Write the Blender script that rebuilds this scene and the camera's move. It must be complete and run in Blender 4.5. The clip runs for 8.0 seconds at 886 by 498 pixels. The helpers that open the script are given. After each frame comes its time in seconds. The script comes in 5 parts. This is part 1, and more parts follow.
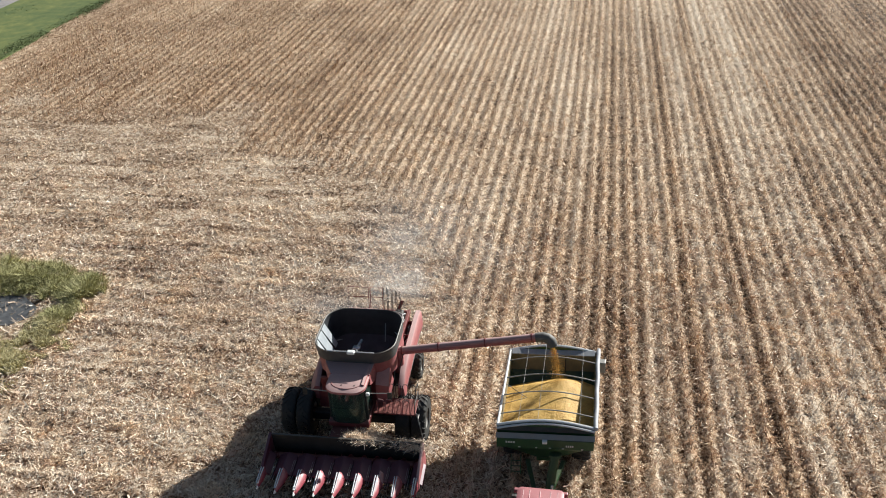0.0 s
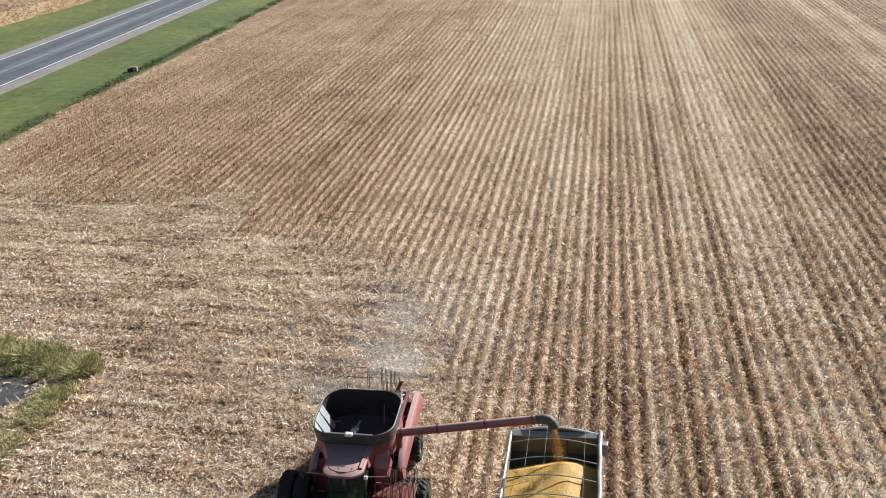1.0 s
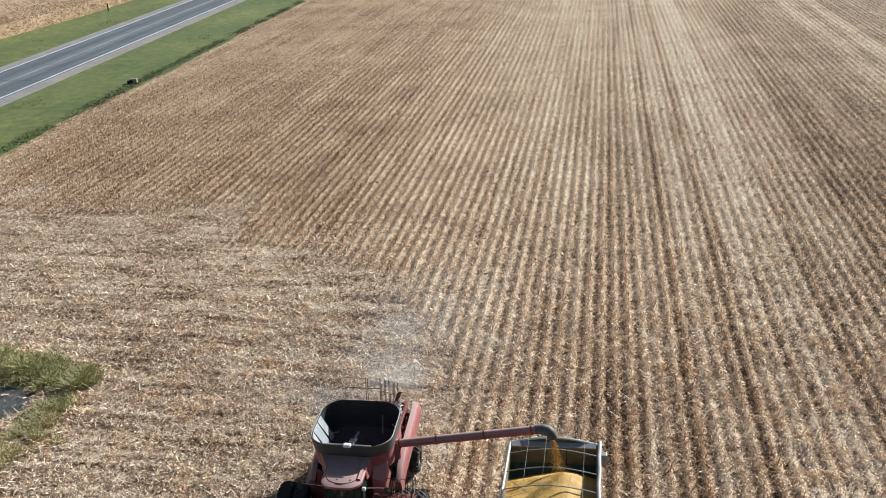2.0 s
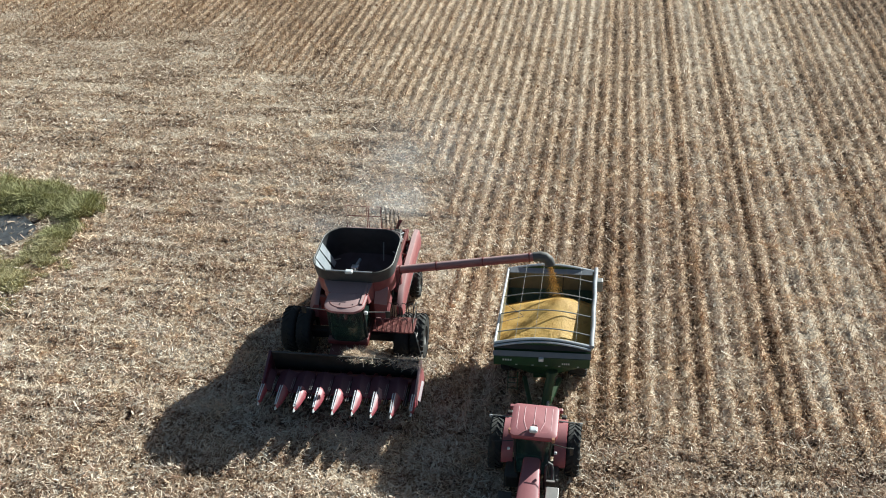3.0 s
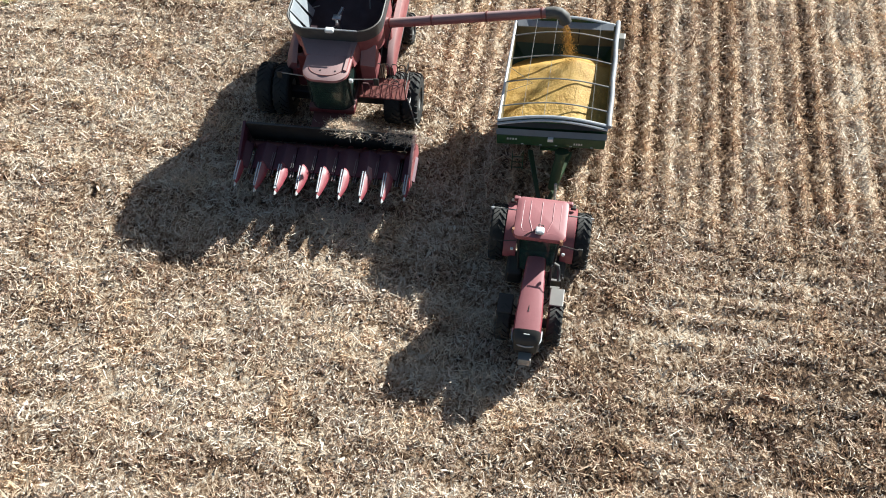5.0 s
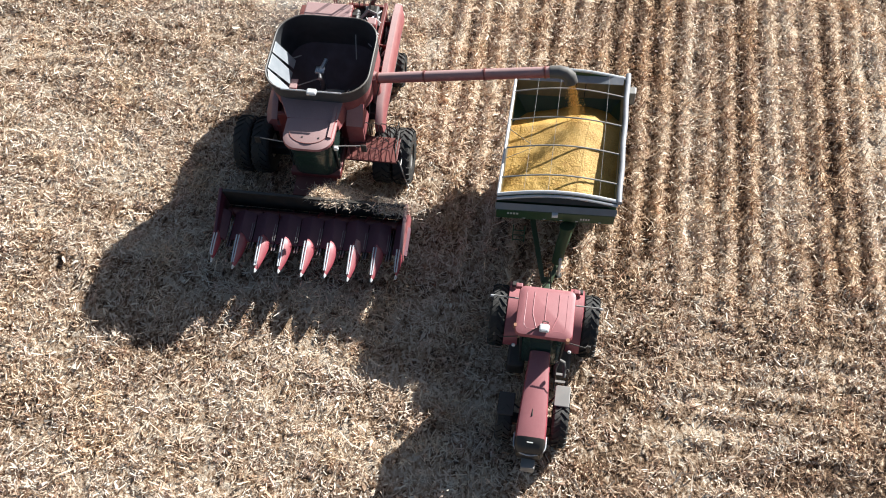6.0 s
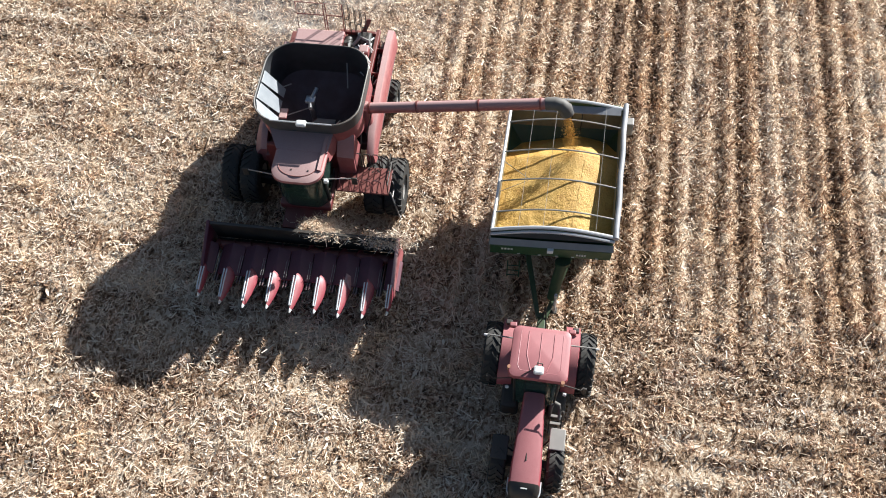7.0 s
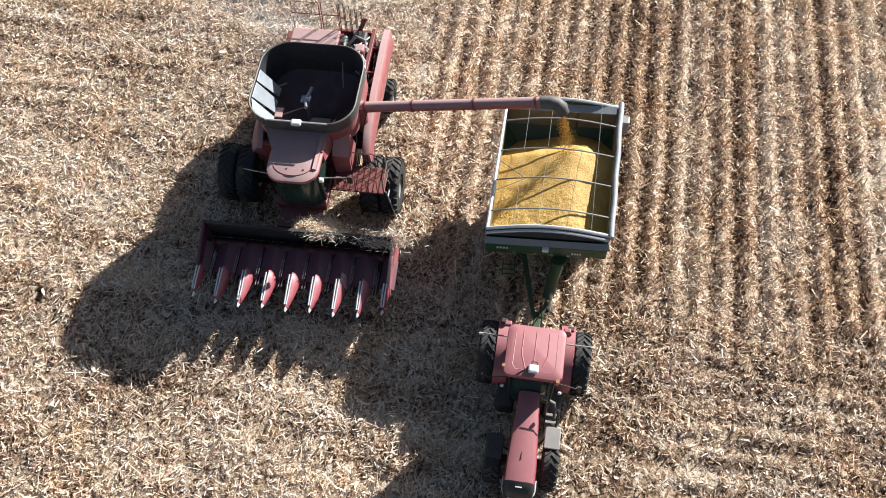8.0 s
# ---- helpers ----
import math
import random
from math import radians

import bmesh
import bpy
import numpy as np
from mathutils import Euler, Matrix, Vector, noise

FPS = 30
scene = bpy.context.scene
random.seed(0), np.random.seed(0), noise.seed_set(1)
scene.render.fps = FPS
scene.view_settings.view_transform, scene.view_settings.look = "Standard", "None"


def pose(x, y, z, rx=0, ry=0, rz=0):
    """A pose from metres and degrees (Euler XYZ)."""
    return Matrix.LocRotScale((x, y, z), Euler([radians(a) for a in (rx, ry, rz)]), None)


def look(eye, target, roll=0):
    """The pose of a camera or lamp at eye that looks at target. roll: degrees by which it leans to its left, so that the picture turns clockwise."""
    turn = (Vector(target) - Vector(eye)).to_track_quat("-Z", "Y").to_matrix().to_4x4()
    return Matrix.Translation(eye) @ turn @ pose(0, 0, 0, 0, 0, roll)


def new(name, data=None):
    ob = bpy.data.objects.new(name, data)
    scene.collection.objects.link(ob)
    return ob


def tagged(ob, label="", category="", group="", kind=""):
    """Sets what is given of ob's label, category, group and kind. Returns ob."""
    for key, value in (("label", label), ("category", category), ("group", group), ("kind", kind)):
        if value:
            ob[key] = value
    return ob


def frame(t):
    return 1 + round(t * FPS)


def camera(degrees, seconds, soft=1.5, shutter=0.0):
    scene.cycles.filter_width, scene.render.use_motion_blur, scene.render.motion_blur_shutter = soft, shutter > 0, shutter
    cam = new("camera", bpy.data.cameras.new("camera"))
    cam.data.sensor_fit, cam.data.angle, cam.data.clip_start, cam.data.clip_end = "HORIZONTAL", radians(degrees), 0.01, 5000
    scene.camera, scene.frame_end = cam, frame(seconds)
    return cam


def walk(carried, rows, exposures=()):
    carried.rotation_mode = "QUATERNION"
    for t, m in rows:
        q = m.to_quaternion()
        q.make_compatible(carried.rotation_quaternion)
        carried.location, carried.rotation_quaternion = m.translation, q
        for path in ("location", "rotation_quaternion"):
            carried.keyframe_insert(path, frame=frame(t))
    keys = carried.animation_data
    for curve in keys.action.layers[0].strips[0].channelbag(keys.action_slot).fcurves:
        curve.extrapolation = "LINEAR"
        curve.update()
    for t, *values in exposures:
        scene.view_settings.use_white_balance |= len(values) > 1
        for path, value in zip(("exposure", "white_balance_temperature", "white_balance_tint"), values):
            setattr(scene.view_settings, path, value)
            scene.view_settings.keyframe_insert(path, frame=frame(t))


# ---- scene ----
cam = camera(52.5, 8.0, soft=1.0)
PATH = [
    (0, (9.159, -24.181, 25.282), (8.838, -22.457, 24.321), -1.9),
    (0.5, (9.216, -24.143, 25.281), (8.892, -22.403, 24.35), -1.9),
    (1, (9.156, -24.125, 25.295), (8.827, -22.323, 24.491), -1.8),
    (1.2, (9.198, -24.088, 25.264), (8.866, -22.258, 24.528), -1.8),
    (1.5, (9.214, -24.09, 25.262), (8.882, -22.241, 24.580), -1.85),
    (1.9, (9.236, -24.085, 25.255), (8.905, -22.262, 24.505), -1.95),
    (2.3, (9.258, -24.081, 25.247), (8.93, -22.318, 24.36), -2.0),
    (2.5, (9.267, -24.135, 25.244), (8.942, -22.407, 24.29), -2.0),
    (3, (9.339, -24.003, 25.287), (9.023, -22.375, 24.169), -2.2),
    (3.5, (9.273, -23.702, 25.343), (8.973, -22.19, 24.069), -2.2),
    (4, (9.077, -22.619, 25.413), (8.797, -21.234, 23.998), -2.3),
    (4.5, (8.791, -20.801, 25.451), (8.531, -19.556, 23.908), -2.5),
    (4.7, (8.631, -19.892, 25.45), (8.381, -18.705, 23.86), -2.6),
    (5.8, (7.584, -13.931, 25.968), (7.377, -12.937, 24.245), -3.1),
    (6, (7.501, -13.242, 25.915), (7.294, -12.24, 24.196), -3.0),
    (6.5, (7.416, -12.223, 25.849), (7.211, -11.216, 24.133), -2.7),
    (7, (7.52, -12.031, 25.789), (7.313, -11.021, 24.075), -2.8),
    (7.5, (7.654, -12.005, 25.769), (7.444, -10.995, 24.055), -3.0),
    (8, (7.705, -12.047, 25.747), (7.495, -11.036, 24.034), -3.0),
]
EXPOSURE = [(0.0, 0.75, 6200, 4), (1.2, 0.68, 6200, 4), (2.3, 0.61, 5950, 1), (4.0, 0.80, 5800, -6), (4.7, 0.88, 5850, -2), (5.8, 0.99, 6050, 6), (8.0, 1.01, 6050, 6)]
walk(cam, [(t, look(eye, target, roll)) for t, eye, target, roll in PATH], EXPOSURE)


# ---------- world, sun ----------
SHADOW = Vector((-1.20, -1.64, -1.0))          # the way the sunlight goes
sun_data = bpy.data.lights.new("sun", "SUN")
sun_data.energy, sun_data.angle, sun_data.color = 5.0, radians(0.53), (1.0, 0.965, 0.915)
sun = new("sun", sun_data)
sun.rotation_mode = "QUATERNION"
sun.rotation_quaternion = SHADOW.to_track_quat("-Z", "Y")
sun.location = (40, 60, 60)
world = bpy.data.worlds.new("world")
scene.world = world
world.use_nodes = True
wn = world.node_tree
sky = wn.nodes.new("ShaderNodeTexSky")
sky.sky_type, sky.sun_disc = "NISHITA", False
sky.sun_elevation = math.atan2(1.0, math.hypot(SHADOW.x, SHADOW.y))
sky.sun_rotation = math.atan2(-SHADOW.x, -SHADOW.y)
sky.dust_density, sky.ozone_density = 1.5, 1.0
wn.nodes["Background"].inputs[1].default_value = 0.037
wn.links.new(sky.outputs[0], wn.nodes["Background"].inputs[0])


# ---------- materials ----------
def material(name):
    m = bpy.data.materials.new(name)
    m.use_nodes = True
    nt = m.node_tree
    return m, nt, nt.nodes["Principled BSDF"]


def nodes_for(nt):
    """Small helpers that add nodes to one tree."""
    def math_(op, a, b=None, c=None, clamp=False):
        n = nt.nodes.new("ShaderNodeMath")
        n.operation, n.use_clamp = op, clamp
        for i, v in enumerate((a, b, c)):
            if v is None:
                continue
            if isinstance(v, (int, float)):
                n.inputs[i].default_value = v
            else:
                nt.links.new(v, n.inputs[i])
        return n.outputs[0]

    def mixc(f, a, b, mode="MIX"):
        n = nt.nodes.new("ShaderNodeMix")
        n.data_type, n.blend_type = "RGBA", mode
        for i, v in ((0, f), (6, a), (7, b)):
            if isinstance(v, (int, float)):
                n.inputs[i].default_value = v
            elif isinstance(v, tuple):
                n.inputs[i].default_value = (*v, 1)
            else:
                nt.links.new(v, n.inputs[i])
        return n.outputs[2]

    def noise_(vec, scale, detail=3.0, rough=0.55):
        n = nt.nodes.new("ShaderNodeTexNoise")
        n.inputs["Scale"].default_value, n.inputs["Detail"].default_value = scale, detail
        n.inputs["Roughness"].default_value = rough
        nt.links.new(vec, n.inputs["Vector"])
        return n.outputs[0]

    def ramp(f, stops):
        n = nt.nodes.new("ShaderNodeValToRGB")
        e = n.color_ramp.elements
        while len(e) < len(stops):
            e.new(0.5)
        for k, (p, col) in enumerate(stops):
            e[k].position, e[k].color = p, (*col, 1)
        nt.links.new(f, n.inputs[0])
        return n.outputs[0]

    def scaled(vec, s):
        n = nt.nodes.new("ShaderNodeMapping")
        n.inputs["Scale"].default_value = s
        nt.links.new(vec, n.inputs["Vector"])
        return n.outputs[0]

    def bump(h, strength, dist):
        n = nt.nodes.new("ShaderNodeBump")
        n.inputs["Strength"].default_value, n.inputs["Distance"].default_value = strength, dist
        nt.links.new(h, n.inputs["Height"])
        return n.outputs[0]
    return math_, mixc, noise_, ramp, scaled, bump


def painted(name, base, worn, rough=0.5, metal=0.0, dust=0.35, dust_col=(0.42, 0.33, 0.24), scale=3.0, relief=0.002):
    """Weathered paint or metal: two tones, field dust on what faces up, fine relief."""
    m, nt, p = material(name)
    math_, mixc, noise_, ramp, scaled, bump = nodes_for(nt)
    co = nt.nodes.new("ShaderNodeTexCoord").outputs["Object"]
    geo = nt.nodes.new("ShaderNodeNewGeometry")
    a, b = noise_(co, scale, 4.0), noise_(co, scale * 14, 3.0, 0.7)
    col = mixc(math_("MULTIPLY", math_("SUBTRACT", a, 0.38), 2.2, clamp=True), base, worn)
    sep = nt.nodes.new("ShaderNodeSeparateXYZ")
    nt.links.new(geo.outputs["Normal"], sep.inputs[0])
    up = math_("MAXIMUM", sep.outputs[2], 0.15)
    df = math_("MULTIPLY", math_("MULTIPLY", up, math_("ADD", math_("MULTIPLY", b, 0.9), 0.45)), dust, clamp=True)
    nt.links.new(mixc(df, col, dust_col), p.inputs["Base Color"])
    p.inputs["Metallic"].default_value = metal
    nt.links.new(math_("ADD", math_("MULTIPLY", b, 0.25), rough - 0.1, clamp=True), p.inputs["Roughness"])
    nt.links.new(bump(b, 0.25, relief), p.inputs["Normal"])
    return m


RED = painted("faded_red_paint", (0.27, 0.050, 0.055), (0.36, 0.10, 0.10), 0.62, dust=0.72, dust_col=(0.56, 0.42, 0.39))
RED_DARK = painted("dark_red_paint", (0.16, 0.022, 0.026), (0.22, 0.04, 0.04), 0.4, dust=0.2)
TRACTOR_RED = painted("tractor_red_paint", (0.31, 0.036, 0.058), (0.39, 0.066, 0.09), 0.42, dust=0.40, dust_col=(0.54, 0.36, 0.33))
GREEN = painted("dark_green_paint", (0.008, 0.055, 0.017), (0.013, 0.075, 0.022), 0.4, dust=0.18)
BLACK = painted("black_paint", (0.014, 0.014, 0.015), (0.03, 0.03, 0.032), 0.5, dust=0.12)
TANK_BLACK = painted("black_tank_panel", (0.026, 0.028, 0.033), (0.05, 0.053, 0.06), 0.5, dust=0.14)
TANK_OUT = painted("dusty_black_panel", (0.05, 0.051, 0.055), (0.09, 0.09, 0.09), 0.55, dust=0.3)
GREY = painted("grey_metal", (0.28, 0.28, 0.28), (0.36, 0.35, 0.34), 0.45, 0.3, dust=0.3)
TANK_RED = painted("dark_tank_floor", (0.060, 0.036, 0.046), (0.10, 0.070, 0.085), 0.4, 0.3, dust=0.10)
SPOUT = painted("grey_rubber", (0.055, 0.060, 0.066), (0.09, 0.095, 0.10), 0.6, dust=0.25)
# header red with shade put into the colour, for hoods and left shield
SHADED_MAROON = painted("shaded_maroon_poly", (0.095, 0.018, 0.034), (0.13, 0.026, 0.048), 0.42, dust=0.14, dust_col=(0.34, 0.26, 0.26))
STRIPE = painted("pale_worn_strip", (0.75, 0.75, 0.77), (0.82, 0.82, 0.82), 0.3, 0.2, dust=0.05)
STEEL = painted("worn_steel", (0.55, 0.55, 0.56), (0.7, 0.7, 0.7), 0.28, 0.9, dust=0.1)
SILVER = painted("silver_metal", (0.62, 0.63, 0.65), (0.72, 0.72, 0.73), 0.35, 0.25, dust=0.15)
WHITE = painted("white_plastic", (0.78, 0.78, 0.77), (0.82, 0.82, 0.8), 0.4, dust=0.08)
RUBBER = painted("tyre_rubber", (0.018, 0.018, 0.018), (0.035, 0.034, 0.032), 0.75, dust=0.16, dust_col=(0.20, 0.17, 0.14))
WRITING = painted("pale_lettering", (0.6, 0.62, 0.58), (0.7, 0.7, 0.66), 0.5, dust=0.1)
ORANGE = painted("amber_lens", (0.42, 0.20, 0.12), (0.48, 0.24, 0.15), 0.3, dust=0.1)
CART_LINING = painted("dusty_cart_lining", (0.21, 0.175, 0.105), (0.31, 0.25, 0.15), 0.7, dust=0.4, dust_col=(0.46, 0.36, 0.19))
LINER = painted("galvanised_liner", (0.33, 0.36, 0.39), (0.44, 0.46, 0.48), 0.55, 0.2, dust=0.2)
TARP = painted("white_tarp_vinyl", (0.30, 0.31, 0.34), (0.48, 0.48, 0.50), 0.5, dust=0.15)


def glass_material():
    m, nt, p = material("tinted_cab_glass")
    p.inputs["Base Color"].default_value = (0.05, 0.09, 0.075, 1)
    p.inputs["Roughness"].default_value = 0.06
    p.inputs["Transmission Weight"].default_value = 0.55
    p.inputs["IOR"].default_value = 1.45
    return m


GLASS = glass_material()
ROW, PHASE = 0.786, 12.18
# tone of each harvesting pass, across the rows
LANES = [(-60, .44), (-14, .42), (-6, .58), (3, .66), (8.5, .62), (10, .54), (11.9, .50), (12.5, .72), (13.3, .70), (13.8, .50), (14.7, .50),
         (15.2, .72), (16.5, .70), (17, .48), (17.9, .47), (18.4, .76), (19.4, .78), (20.1, .62), (20.8, .78), (22.2, .78), (23.2, .51), (25, .62), (27, .54), (29, .33), (40, .30), (42, .54), (43.5, .54), (45, .30), (46.6, .56), (48, .54), (49, .25)]


def field_colour(nt, random_out=None):
    """Corn residue: pale husk and brown stalk, in lanes along the rows."""
    math_, mixc, noise_, ramp, scaled, bump = nodes_for(nt)
    geo = nt.nodes.new("ShaderNodeNewGeometry")
    pos = geo.outputs["Position"]
    sep = nt.nodes.new("ShaderNodeSeparateXYZ")
    nt.links.new(pos, sep.inputs[0])
    at = nt.nodes.new("ShaderNodeAttribute")
    at.attribute_name = "rows"
    rows = at.outputs["Fac"]
    u = math_("DIVIDE", math_("ADD", sep.outputs[0], 60.0), 130.0)
    lane = ramp(u, [((x + 60) / 130, (v, v, v)) for x, v in LANES])
    lane = math_("ADD", math_("MULTIPLY", lane, 0.75), math_("ADD", math_("MULTIPLY", noise_(scaled(pos, (0.6, 0.02, 0.0)), 1.0, 4.0, 0.65), 0.25), math_("MULTIPLY", math_("SUBTRACT", noise_(scaled(pos, (1.5, 0.03, 0.0)), 1.0, 1.0, 0.5), 0.5), 0.45)))
    ruts = noise_(scaled(pos, (0.16, 0.75, 0.0)), 1.0, 4.0, 0.6)
    head = math_("ADD", math_("MULTIPLY", math_("SUBTRACT", ruts, 0.5), 1.4), 0.64)
    pressed = math_("MAXIMUM", math_("SUBTRACT", 1.0, math_("MULTIPLY", math_("ABSOLUTE", math_("SUBTRACT", sep.outputs[0], 10.6)), 0.42)), 0.0)
    head = math_("SUBTRACT", head, math_("MULTIPLY", pressed, 0.26))
    head = math_("SUBTRACT", head, math_("MULTIPLY", math_("MULTIPLY", math_("SUBTRACT", sep.outputs[0], 11.5), 0.3, clamp=True), 0.20))
    lane = math_("ADD", math_("MULTIPLY", lane, rows), math_("MULTIPLY", head, math_("SUBTRACT", 1.0, rows)))
    patch = noise_(pos, 0.11, 3.0)
    mid = noise_(pos, 1.3, 3.0, 0.6)
    return math_, mixc, noise_, ramp, scaled, bump, pos, sep, rows, lane, patch, mid, geo


def soil_material():
    m, nt, p = material("corn_stubble_ground")
    math_, mixc, noise_, ramp, scaled, bump, pos, sep, rows, lane, patch, mid, geo = field_colour(nt)
    wob = math_("MULTIPLY", math_("SUBTRACT", mid, 0.5), 0.22)
    ph = math_("MULTIPLY", math_("ADD", math_("SUBTRACT", sep.outputs[0], PHASE), wob), 2 * math.pi / ROW)
    strong = math_("MULTIPLY", math_("ADD", sep.outputs[0], 20.0), 0.03, clamp=True)
    crest = math_("MULTIPLY", math_("MULTIPLY", math_("COSINE", ph), math_("ADD", math_("MULTIPLY", strong, 0.42), 0.12)), rows)
    fine = noise_(scaled(pos, (1.0, 0.8, 1.0)), 8.0, 4.0, 0.75)
    coarse = noise_(scaled(pos, (1.0, 0.45, 1.0)), 2.6, 3.0, 0.7)
    straw = math_("ADD", math_("MULTIPLY", math_("SUBTRACT", fine, 0.5), 2.4), math_("MULTIPLY", math_("SUBTRACT", coarse, 0.5), 1.3))
    speck = noise_(scaled(pos, (1.0, 0.5, 1.0)), 5.0, 2.0, 0.8)
    straw = math_("ADD", straw, math_("MULTIPLY", math_("MAXIMUM", math_("SUBTRACT", speck, 0.55), 0.0), 5.5))
    f = math_("ADD", math_("ADD", math_("MULTIPLY", crest, 0.30), straw), math_("ADD", math_("MULTIPLY", rows, 0.12), 0.37))
    f = math_("ADD", f, math_("MULTIPLY", math_("SUBTRACT", lane, 0.5), 1.15))
    f = math_("ADD", f, math_("MULTIPLY", math_("SUBTRACT", patch, 0.5), 0.5), clamp=True)
    col = ramp(f, [(0.0, (0.045, 0.027, 0.017)), (0.3, (0.15, 0.088, 0.050)), (0.52, (0.37, 0.25, 0.16)), (0.75, (0.53, 0.40, 0.285)), (1.0, (0.66, 0.54, 0.415))])
    col = mixc(math_("MULTIPLY", rows, math_("SUBTRACT", 0.75, lane, clamp=True)), col, (1.16, 0.96, 0.70), "MULTIPLY")
    nt.links.new(col, p.inputs["Base Color"])
    p.inputs["Roughness"].default_value = 0.9
    p.inputs["Specular IOR Level"].default_value = 0.2
    nt.links.new(bump(fine, 1.0, 0.08), p.inputs["Normal"])
    return m


def residue_material():
    m, nt, p = material("corn_residue")
    math_, mixc, noise_, ramp, scaled, bump, pos, sep, rows, lane, patch, mid, geo = field_colour(nt)
    r = geo.outputs["Random Per Island"]
    f = math_("ADD", math_("MULTIPLY", r, 0.92), 0.07)
    f = math_("ADD", f, math_("MULTIPLY", math_("SUBTRACT", lane, 0.5), 1.0))
    f = math_("ADD", f, math_("MULTIPLY", math_("SUBTRACT", mid, 0.5), 0.75))
    f = math_("ADD", f, math_("MULTIPLY", math_("SUBTRACT", patch, 0.5), 0.45), clamp=True)
    col = ramp(f, [(0.0, (0.12, 0.06, 0.034)), (0.2, (0.34, 0.212, 0.135)), (0.45, (0.61, 0.46, 0.335)), (0.7, (0.79, 0.645, 0.50)), (1.0, (0.88, 0.775, 0.64))])
    col = mixc(math_("MULTIPLY", rows, math_("SUBTRACT", 0.75, lane, clamp=True)), col, (1.09, 0.96, 0.76), "MULTIPLY")
    gold = math_("MULTIPLY", math_("SUBTRACT", noise_(pos, 0.5, 3.0, 0.6), 0.46), 4.0, clamp=True)
    col = mixc(math_("MULTIPLY", gold, 0.7), col, (1.06, 0.90, 0.68), "MULTIPLY")
    rose = math_("MULTIPLY", math_("SUBTRACT", noise_(scaled(pos, (1.0, 1.0, 0.0)), 1.7, 2.0, 0.6), 0.50), 4.0, clamp=True)
    col = mixc(math_("MULTIPLY", rose, 0.6), col, (1.06, 0.93, 0.95), "MULTIPLY")
    nt.links.new(col, p.inputs["Base Color"])
    p.inputs["Roughness"].default_value = 0.62
    p.inputs["Specular IOR Level"].default_value = 0.35
    # dry leaves let some sunlight through
    glow = nt.nodes.new("ShaderNodeBsdfTranslucent")
    nt.links.new(col, glow.inputs["Color"])
    mix = nt.nodes.new("ShaderNodeMixShader")
    mix.inputs[0].default_value = 0.12
    nt.links.new(p.outputs[0], mix.inputs[1])
    nt.links.new(glow.outputs[0], mix.inputs[2])
    nt.links.new(mix.outputs[0], nt.nodes["Material Output"].inputs["Surface"])
    return m


def mottled(name, stops, scale, rough=0.9, relief=0.03, stretch=(1, 1, 1)):
    m, nt, p = material(name)
    math_, mixc, noise_, ramp, scaled, bump = nodes_for(nt)
    pos = scaled(nt.nodes.new("ShaderNodeNewGeometry").outputs["Position"], stretch)
    a, b = noise_(pos, scale, 4.0, 0.65), noise_(pos, scale * 0.09, 3.0)
    f = math_("ADD", math_("MULTIPLY", a, 0.7), math_("MULTIPLY", b, 0.55))
    nt.links.new(ramp(math_("SUBTRACT", f, 0.12, clamp=True), stops), p.inputs["Base Color"])
    p.inputs["Roughness"].default_value = rough
    nt.links.new(bump(a, 0.6, relief), p.inputs["Normal"])
    return m


SOIL = soil_material()
RESIDUE = residue_material()
GRASS = mottled("verge_grass", [(0.25, (0.048, 0.072, 0.018)), (0.42, (0.085, 0.115, 0.028)), (0.58, (0.135, 0.155, 0.038)), (0.72, (0.21, 0.21, 0.054)), (0.85, (0.30, 0.27, 0.09))], 0.8, stretch=(1, 0.8, 1))
ASPHALT = mottled("worn_asphalt", [(0.3, (0.075, 0.084, 0.104)), (0.5, (0.118, 0.131, 0.158)), (0.75, (0.185, 0.196, 0.224))], 1.6, 0.85, 0.01, (1, 0.10, 1))
GRAVEL = mottled("gravel_shoulder", [(0.3, (0.21, 0.185, 0.18)), (0.7, (0.34, 0.30, 0.29))], 3.0, 0.95, 0.02)
SEAM = mottled("pale_worn_asphalt", [(0.3, (0.16, 0.165, 0.18)), (0.7, (0.30, 0.30, 0.31))], 1.2, 0.85, 0.01, (1, 0.12, 1))
TRACK = mottled("polished_asphalt", [(0.3, (0.070, 0.078, 0.094)), (0.7, (0.125, 0.135, 0.155))], 1.2, 0.8, 0.01, (1, 0.10, 1))
LINE = mottled("road_paint", [(0.3, (0.55, 0.56, 0.58)), (0.7, (0.75, 0.75, 0.76))], 2.0, 0.7, 0.002)
CORN = mottled("dry_standing_corn", [(0.25, (0.40, 0.26, 0.155)), (0.5, (0.53, 0.37, 0.24)), (0.8, (0.62, 0.46, 0.31))], 3.0, 0.85, 0.05)
WEED = mottled("grey_green_weeds", [(0.25, (0.24, 0.23, 0.09)), (0.5, (0.40, 0.37, 0.165)), (0.8, (0.54, 0.48, 0.28))], 4.0, 0.8, 0.01)
PALE_WEED = mottled("pale_grass_tufts", [(0.25, (0.32, 0.28, 0.14)), (0.5, (0.54, 0.47, 0.25)), (0.8, (0.68, 0.59, 0.38))], 4.0, 0.8, 0.01)
DARK_WEED = mottled("dark_green_weeds", [(0.3, (0.065, 0.095, 0.026)), (0.7, (0.17, 0.20, 0.07))], 3.0)
GRAIN = mottled("shelled_corn", [(0.3, (0.42, 0.20, 0.035)), (0.5, (0.66, 0.385, 0.085)), (0.75, (0.78, 0.51, 0.165))], 22.0, 0.6, 0.05)


